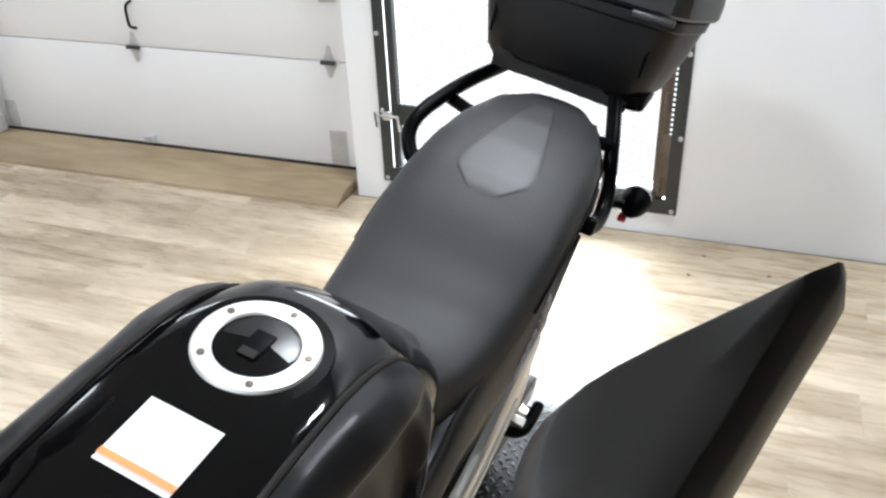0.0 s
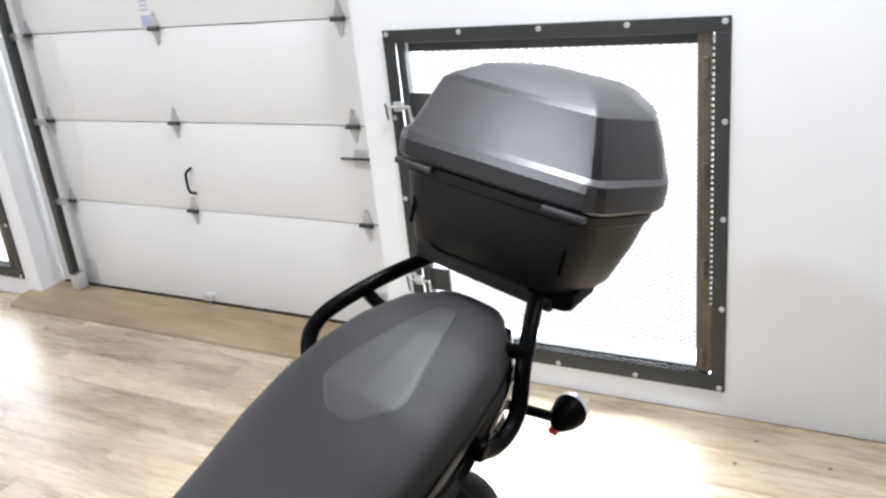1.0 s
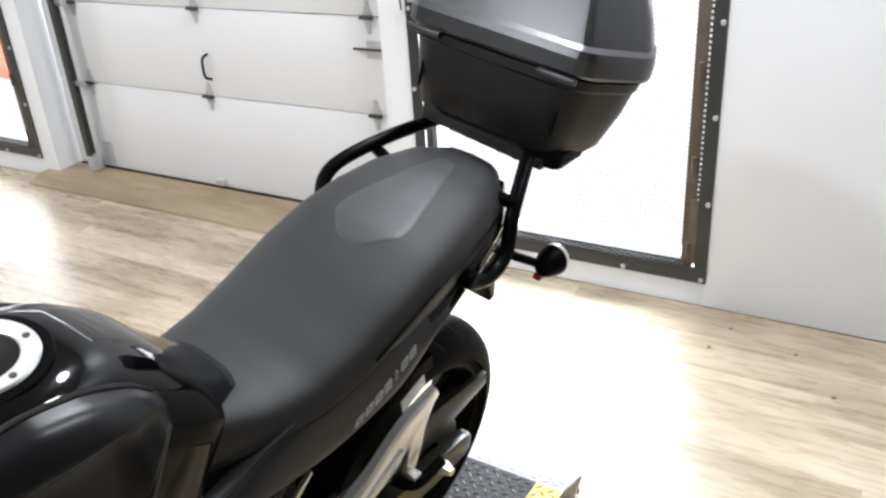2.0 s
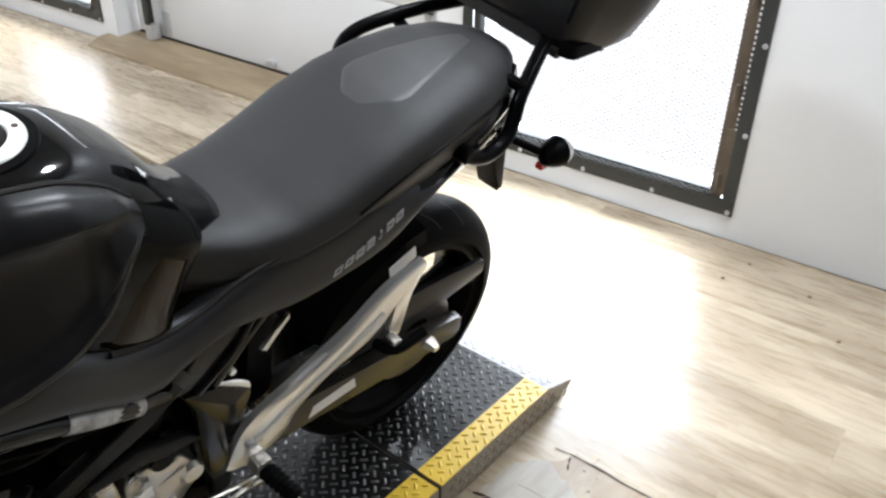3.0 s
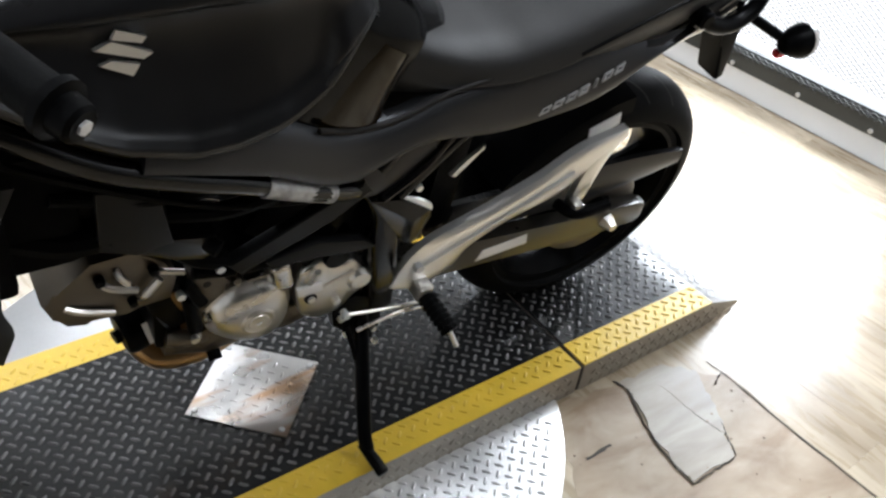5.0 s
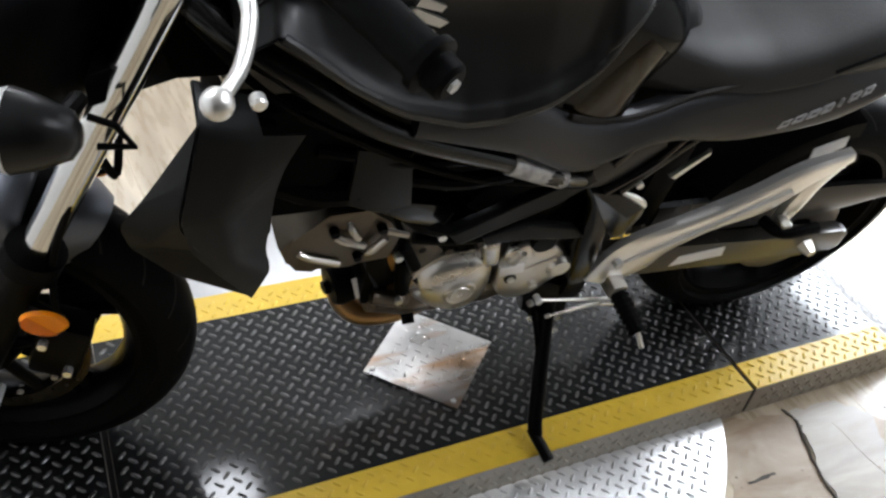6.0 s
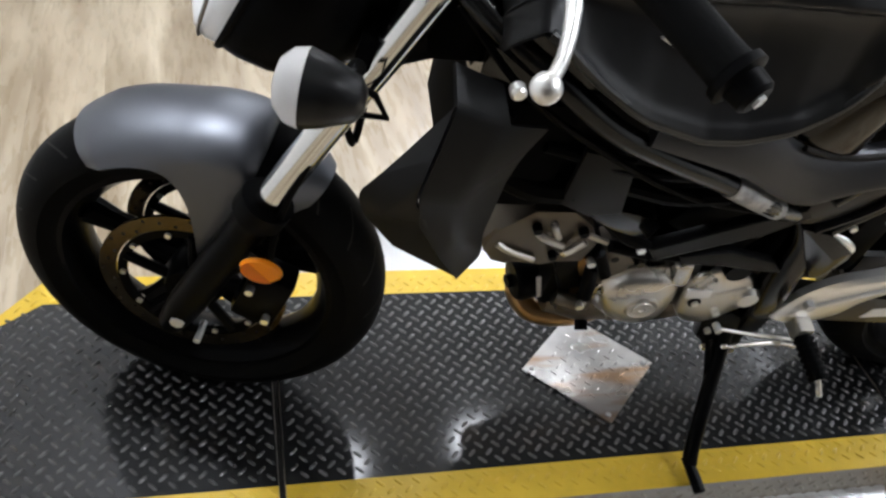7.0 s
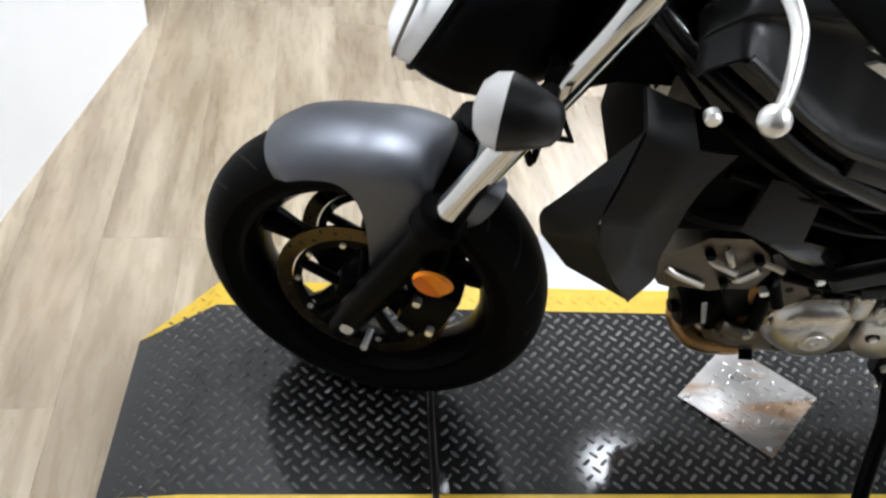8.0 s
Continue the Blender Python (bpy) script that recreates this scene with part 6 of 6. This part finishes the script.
# rack and top box
OFF = -0.025
RACK = {1: [(-0.652, 0.150, 0.834), (-0.672, 0.153, 0.822), (-0.70, 0.155, 0.814), (-0.735, 0.154, 0.816), (-0.765, 0.150, 0.831), (-0.784, 0.142, 0.853), (-0.803, 0.131, 0.886), (-0.845, 0.114, 0.918), (-0.90, 0.092, 0.95)],
        -1: [(-0.63, -0.10, 0.81), (-0.66, -0.17, 0.82), (-0.685, -0.203, 0.845), (-0.715, -0.212, 0.868), (-0.765, -0.205, 0.886), (-0.86, -0.18, 0.906), (-0.96, -0.14, 0.925)]}
for side in (1, -1):
    rk = part("rack_tube", tube(RACK[side], 0.0135, 16), BLACK_METAL, bike, "black tubular luggage rack side")
    part("rack_cross", tube([(-0.815, 0.126, 0.90), (-0.79, 0.10, 0.912), (-0.755, 0.075, 0.91)] if side > 0 else [(-0.83, -0.20, 0.88), (-0.81, -0.15, 0.878), (-0.79, -0.08, 0.87)], 0.012, 10), BLACK_METAL, rk)
    end = Vector(RACK[side][0])
    part("rack_foot", tube([end + Vector((0, -0.03 * side, 0)), end + Vector((0, 0.010 * side, 0)), end + Vector((0, 0.014 * side, 0))], [0.0155, 0.0155, 0.011], 16, smooth=0), BLACK_METAL, rk)
    # tail side fairing between seat and rack
    part("tail_side", skin([(-0.66, 0.134, 0.83), (-0.72, 0.128, 0.872), (-0.78, 0.115, 0.90), (-0.84, 0.085, 0.918)], [(-0.655, 0.134, 0.80), (-0.72, 0.132, 0.812), (-0.79, 0.12, 0.825), (-0.86, 0.085, 0.84)], 0.03, 0.008, 14, 7, side), GLOSS_BLACK, bike, "gloss black tail side fairing", angle=50)
    gc = part("grab_cover", skin([(-0.655, 0.138, 0.836), (-0.70, 0.136, 0.862), (-0.75, 0.127, 0.888), (-0.80, 0.105, 0.905)], [(-0.655, 0.140, 0.808), (-0.70, 0.14, 0.815), (-0.745, 0.132, 0.83), (-0.79, 0.11, 0.85)], 0.03, 0.004, 14, 7, side), COVER_GREY, bike, "dark tail fairing beside the seat", angle=50)
    part("cover_bolt", tube([(-0.745, 0.130 * side, 0.85), (-0.745, 0.139 * side, 0.85)], 0.007, 8, smooth=0), SILVER, gc)
    part("tail_strip", tube([(-0.69, 0.146 * side, 0.838), (-0.75, 0.137 * side, 0.862), (-0.81, 0.118 * side, 0.876)], 0.002, 6), CAST_DULL, bike, "thin silver strip on the tail")
PLATE = Matrix.Translation((-0.93, 0, 0.94)) @ Matrix.Rotation(radians(-10), 4, "Y") @ Matrix.Translation((0.93, 0, -0.94))
rp = [(PLATE @ Vector((x, y + OFF, z)))[:] for x, y, z in rounded(-1.12, -0.93, 0.135, 0.925, 0.03)]
part("rack_plate", loft([[(x, y, z + d) for x, y, z in rp] for d in (0.0, 0.006, 0.026)]), PLASTIC, bike, "black luggage rack plate")
lip = prism([(-0.135, 0.965), (-0.125, 0.975), (-0.105, 0.972), (-0.09, 0.955), (0.075, 0.955), (0.095, 0.945), (0.135, 0.945), (0.135, 0.925), (-0.135, 0.935)], 0.0, 0.02, 0.004)
lip.transform(Matrix.Translation((-0.918, OFF, -0.004)) @ pose(0, 0, 0, 0, 0, 90))
part("rack_lip", lip, SEAT_VINYL, bike)
part("rack_foot_block", loft([[(x, y + OFF, z) for x, y, z in rounded(-1.04, -0.925, 0.045, z, 0.02)] for z in (0.928, 0.933, 0.955)]), PLASTIC, bike, m=Matrix.Translation((0, 0.12, 0)))
PITCH = Matrix.Translation((-0.905, 0, 1.12)) @ Matrix.Rotation(radians(-12), 4, "Y") @ Matrix.Translation((0.905, 0, -1.12))
bx = thing("top_box", "black hard plastic motorcycle top box on the rack", "top box", BIKE @ Matrix.Translation((0, OFF, 0)) @ PITCH)


def case_ring(z, xf, wf, xm, wm, xr, wr, r):
    """A level of the case: a front edge of half width wf, widest (wm) at xm, closing to wr at the rear; corners rounded by r."""
    corners = [(xf, wf), (xm, wm), (xr, wr), (xr, -wr), (xm, -wm), (xf, -wf)]
    pts = []
    for i, c in enumerate(corners):
        a, c, b = Vector(corners[i - 1]), Vector(c), Vector(corners[(i + 1) % 6])
        p, q = c + (a - c).normalized() * r, c + (b - c).normalized() * r
        for k in range(5):
            t = k / 4
            d = p * (1 - t) ** 2 + c * 2 * t * (1 - t) + q * t * t
            pts.append((d.x, d.y, z))
    return pts


part("lower_shell", loft([case_ring(*q) for q in ((0.944, -0.985, 0.12, -1.08, 0.125, -1.20, 0.10, 0.03), (0.952, -0.965, 0.145, -1.08, 0.155, -1.23, 0.12, 0.035), (0.972, -0.95, 0.156, -1.085, 0.176, -1.25, 0.13, 0.04), (1.04, -0.934, 0.168, -1.09, 0.202, -1.28, 0.14, 0.045), (1.088, -0.926, 0.174, -1.09, 0.214, -1.292, 0.145, 0.045),
                                                  (1.092, -0.921, 0.178, -1.09, 0.219, -1.297, 0.148, 0.045), (1.108, -0.919, 0.18, -1.09, 0.222, -1.30, 0.15, 0.045))]), CASE_DARK, bx, angle=28)
part("seam", loft([case_ring(z, -0.922, 0.178, -1.09, 0.219, -1.297, 0.148, 0.045) for z in (1.105, 1.117)]), PLASTIC, bx)
LID = ((1.114, -0.914, 0.186, -1.10, 0.230, -1.31, 0.155, 0.045), (1.120, -0.907, 0.190, -1.10, 0.234, -1.316, 0.157, 0.045), (1.146, -0.905, 0.190, -1.10, 0.234, -1.316, 0.157, 0.042), (1.160, -0.909, 0.187, -1.10, 0.231, -1.312, 0.155, 0.036), (1.168, -0.921, 0.175, -1.10, 0.222, -1.30, 0.148, 0.02),
       (1.215, -0.936, 0.160, -1.10, 0.204, -1.285, 0.138, 0.016), (1.256, -0.950, 0.146, -1.10, 0.182, -1.268, 0.125, 0.014), (1.264, -0.958, 0.138, -1.10, 0.170, -1.26, 0.118, 0.014), (1.288, -1.005, 0.104, -1.105, 0.118, -1.23, 0.09, 0.014), (1.296, -1.04, 0.075, -1.11, 0.082, -1.20, 0.07, 0.014))
lid = part("lid", loft([case_ring(*q) for q in LID]), CASE, bx, angle=16)
for y in (0.140, -0.140):
    tab = block((0.014, 0.075, 0.012), (-0.906, y, 1.108), 0.004)
    part("hinge_tab", tab, CASE, bx)
for y in (-0.145, 0.145):
    part("shell_groove", prism([(-0.004, 0.03), (0.004, 0.03), (0.002, -0.02), (-0.003, -0.018)], 0, 0.004, 0.0, axis="y"), PLASTIC, bx, m=Matrix.Translation((-0.936, y, 1.02)) @ pose(0, 0, 0, 0, 0, 90))
for side in (1, -1):
    rows = []
    for z in np.linspace(1.176, 1.258, 8):
        f = (z - 1.176) / 0.082
        wm = interp(z, [q[0] for q in LID], [q[4] for q in LID])
        xr, wr = interp(z, [q[0] for q in LID], [q[5] for q in LID]), interp(z, [q[0] for q in LID], [q[6] for q in LID])
        a, b = Vector((-1.10, wm)), Vector((xr, wr))
        u = (b - a).normalized()
        n = Vector((-u.y, u.x)) if u.x < 0 else Vector((u.y, -u.x))
        n = n if n.y > 0 else -n
        first, wide = 0.004 + 0.012 * f, 0.085 - 0.03 * f
        p, q = a + u * first, a + u * (first + wide)
        rows.append([(v.x, v.y * side, z) for v in (p - n * 0.006, p + n * 0.002, p + n * 0.0035 + u * 0.004, q + n * 0.0035 - u * 0.004, q + n * 0.002, q - n * 0.006)])
    part("corner_reflector", loft(rows), LENS, bx, "pale smoked corner reflector")

# ---- floor planks and worn spots ----
PW, PL = 0.182, 1.22
def plank_mesh(name, length):
    bm = block((length - 0.0002, PW - 0.0002, 0.0045), (0, 0, -0.00225), 0.0002, seg=1)
    finish(bm)
    me = bpy.data.meshes.new(name)
    bm.to_mesh(me)
    bm.free()
    me.materials.append(PLANK)
    return me


rnd = random.Random(4)
full = plank_mesh("plank", PL)
for i in range(24):
    shift = rnd.random() * PL
    for j in range(9):
        y = -6.2 + shift + PL * j
        ob = new("plank", full)
        ob.parent = floor
        ob.matrix_basis = Matrix.Translation((0.01 + PW * (i + 0.5), y, 0)) @ pose(0, 0, 0, 0, 0, 90)

# the far part of the floor, in one piece
far = bmesh.new()
for i in range(24, 43):
    shift = rnd.random() * PL
    for j in range(9):
        block((PW - 0.0008, PL - 0.0008, 0.0045), (0.01 + PW * (i + 0.5), -6.2 + shift + PL * j, -0.00225), bm=far)
fp = part("far_plank", far, PLANK, floor)
tagged(fp, kind="stuff")


def flat_patch(name, pts, z0, z1, material, label, wobble=0.0, seed=1):
    r = random.Random(seed)
    line = []
    n = len(pts)
    for i in range(n):
        a, b = Vector((*pts[i], 0)), Vector((*pts[(i + 1) % n], 0))
        for k in range(6):
            q = a.lerp(b, k / 6)
            if k:
                q += Vector((r.uniform(-1, 1), r.uniform(-1, 1), 0)) * wobble
            line.append((q.x, q.y))
    return tagged(part(name, prism(line, z0, z1, axis="z"), material), label, "floor", kind="structure")


flat_patch("floor_patch", [(-0.56, 0.25), (-0.47, 0.45), (-0.68, 0.59), (-1.02, 0.735), (-1.0, 0.55), (-0.995, 0.35), (-0.86, 0.27), (-0.70, 0.255)], 0.0001, 0.0006, SUBFLOOR, "bare worn patch of the floor", 0.008, 3)
flat_patch("floor_patch", [(-0.745, 0.26), (-0.75, 0.30), (-0.715, 0.385), (-0.695, 0.485), (-0.702, 0.533), (-0.826, 0.527), (-0.856, 0.474), (-0.897, 0.393), (-0.93, 0.31), (-0.87, 0.262)], 0.0013, 0.0042, PLANK_GREY, "torn grey piece of a plank", 0.005, 5)
flat_patch("floor_patch", [(-0.976, 0.304), (-0.984, 0.345), (-0.993, 0.527), (-1.011, 0.739), (-1.0165, 0.739), (-0.998, 0.527), (-0.988, 0.345), (-0.979, 0.304)], 0.0013, 0.0018, CRACK_AND_SHADE, "dark open joint between planks", 0.002, 7)
flat_patch("floor_patch", [(-0.543, 0.385), (-0.611, 0.38), (-0.612, 0.386), (-0.545, 0.391)], 0.0013, 0.0018, CRACK_AND_SHADE, "dark scratch in the floor", 0.002, 8)


def floor_crack_and_shade(pts, width, seed):
    """A thin dark line that wanders over the floor, for cracks and for torn-edge shadow."""
    r = random.Random(seed)
    line = smooth_line([(x, y, 0.0) for x, y in pts], 5)
    rows = []
    for i, q in enumerate(line):
        d = (line[min(i + 1, len(line) - 1)] - line[max(i - 1, 0)]).normalized()
        n = Vector((-d.y, d.x, 0)) * width * r.uniform(0.35, 1.0) * (0.3 if i in (0, len(line) - 1) else 1)
        q = q + Vector((r.uniform(-1, 1), r.uniform(-1, 1), 0)) * 0.002
        rows.append([q - n + Vector((0, 0, 0.0044)), q + n + Vector((0, 0, 0.0044)), q + n + Vector((0, 0, 0.0012)), q - n + Vector((0, 0, 0.0012))])
    tagged(part("floor_crack_and_shade", loft(rows), CRACK_AND_SHADE), "dark ragged crack and torn-edge shadow line in the worn floor", "floor", kind="structure")


# the first two paint the shadow at the torn piece's edges, the others cracks
for i, (pts, width) in enumerate((([(-0.735, 0.249), (-0.745, 0.289), (-0.713, 0.377), (-0.697, 0.457), (-0.698, 0.536)], 0.0026), ([(-0.698, 0.536), (-0.762, 0.533), (-0.829, 0.529)], 0.002), ([(-0.829, 0.529), (-0.858, 0.474), (-0.87, 0.45)], 0.0008),
                                  ([(-0.824, 0.309), (-0.829, 0.38), (-0.841, 0.443), (-0.853, 0.482)], 0.0011), ([(-0.94, 0.365), (-0.96, 0.352), (-0.982, 0.345)], 0.0012))):
    floor_crack_and_shade(pts, width, 20 + i)
crumbs = [(-2.1, 0.27, 0.007), (-1.96, 0.245, 0.007), (-2.05, 0.49, 0.007), (-1.88, 0.64, 0.007)]
spread = random.Random(31)
for k in range(34):
    crumbs.append((spread.uniform(-1.02, -0.52), spread.uniform(0.36, 0.72), spread.uniform(0.0016, 0.0034)))
for k, (x, y, size) in enumerate(crumbs):
    pb = bmesh.new()
    bmesh.ops.create_icosphere(pb, subdivisions=2 if size > 0.005 else 1, radius=size)
    for v in pb.verts:
        v.co *= 1 + 0.35 * noise.noise(v.co * 160 + Vector((k, 0, 0)))
        v.co.z *= 0.6
    tagged(part("debris", pb, RUST, m=Matrix.Translation((x, y, 0.004))), "small crumb of dirt on the floor", "debris", "floor debris")
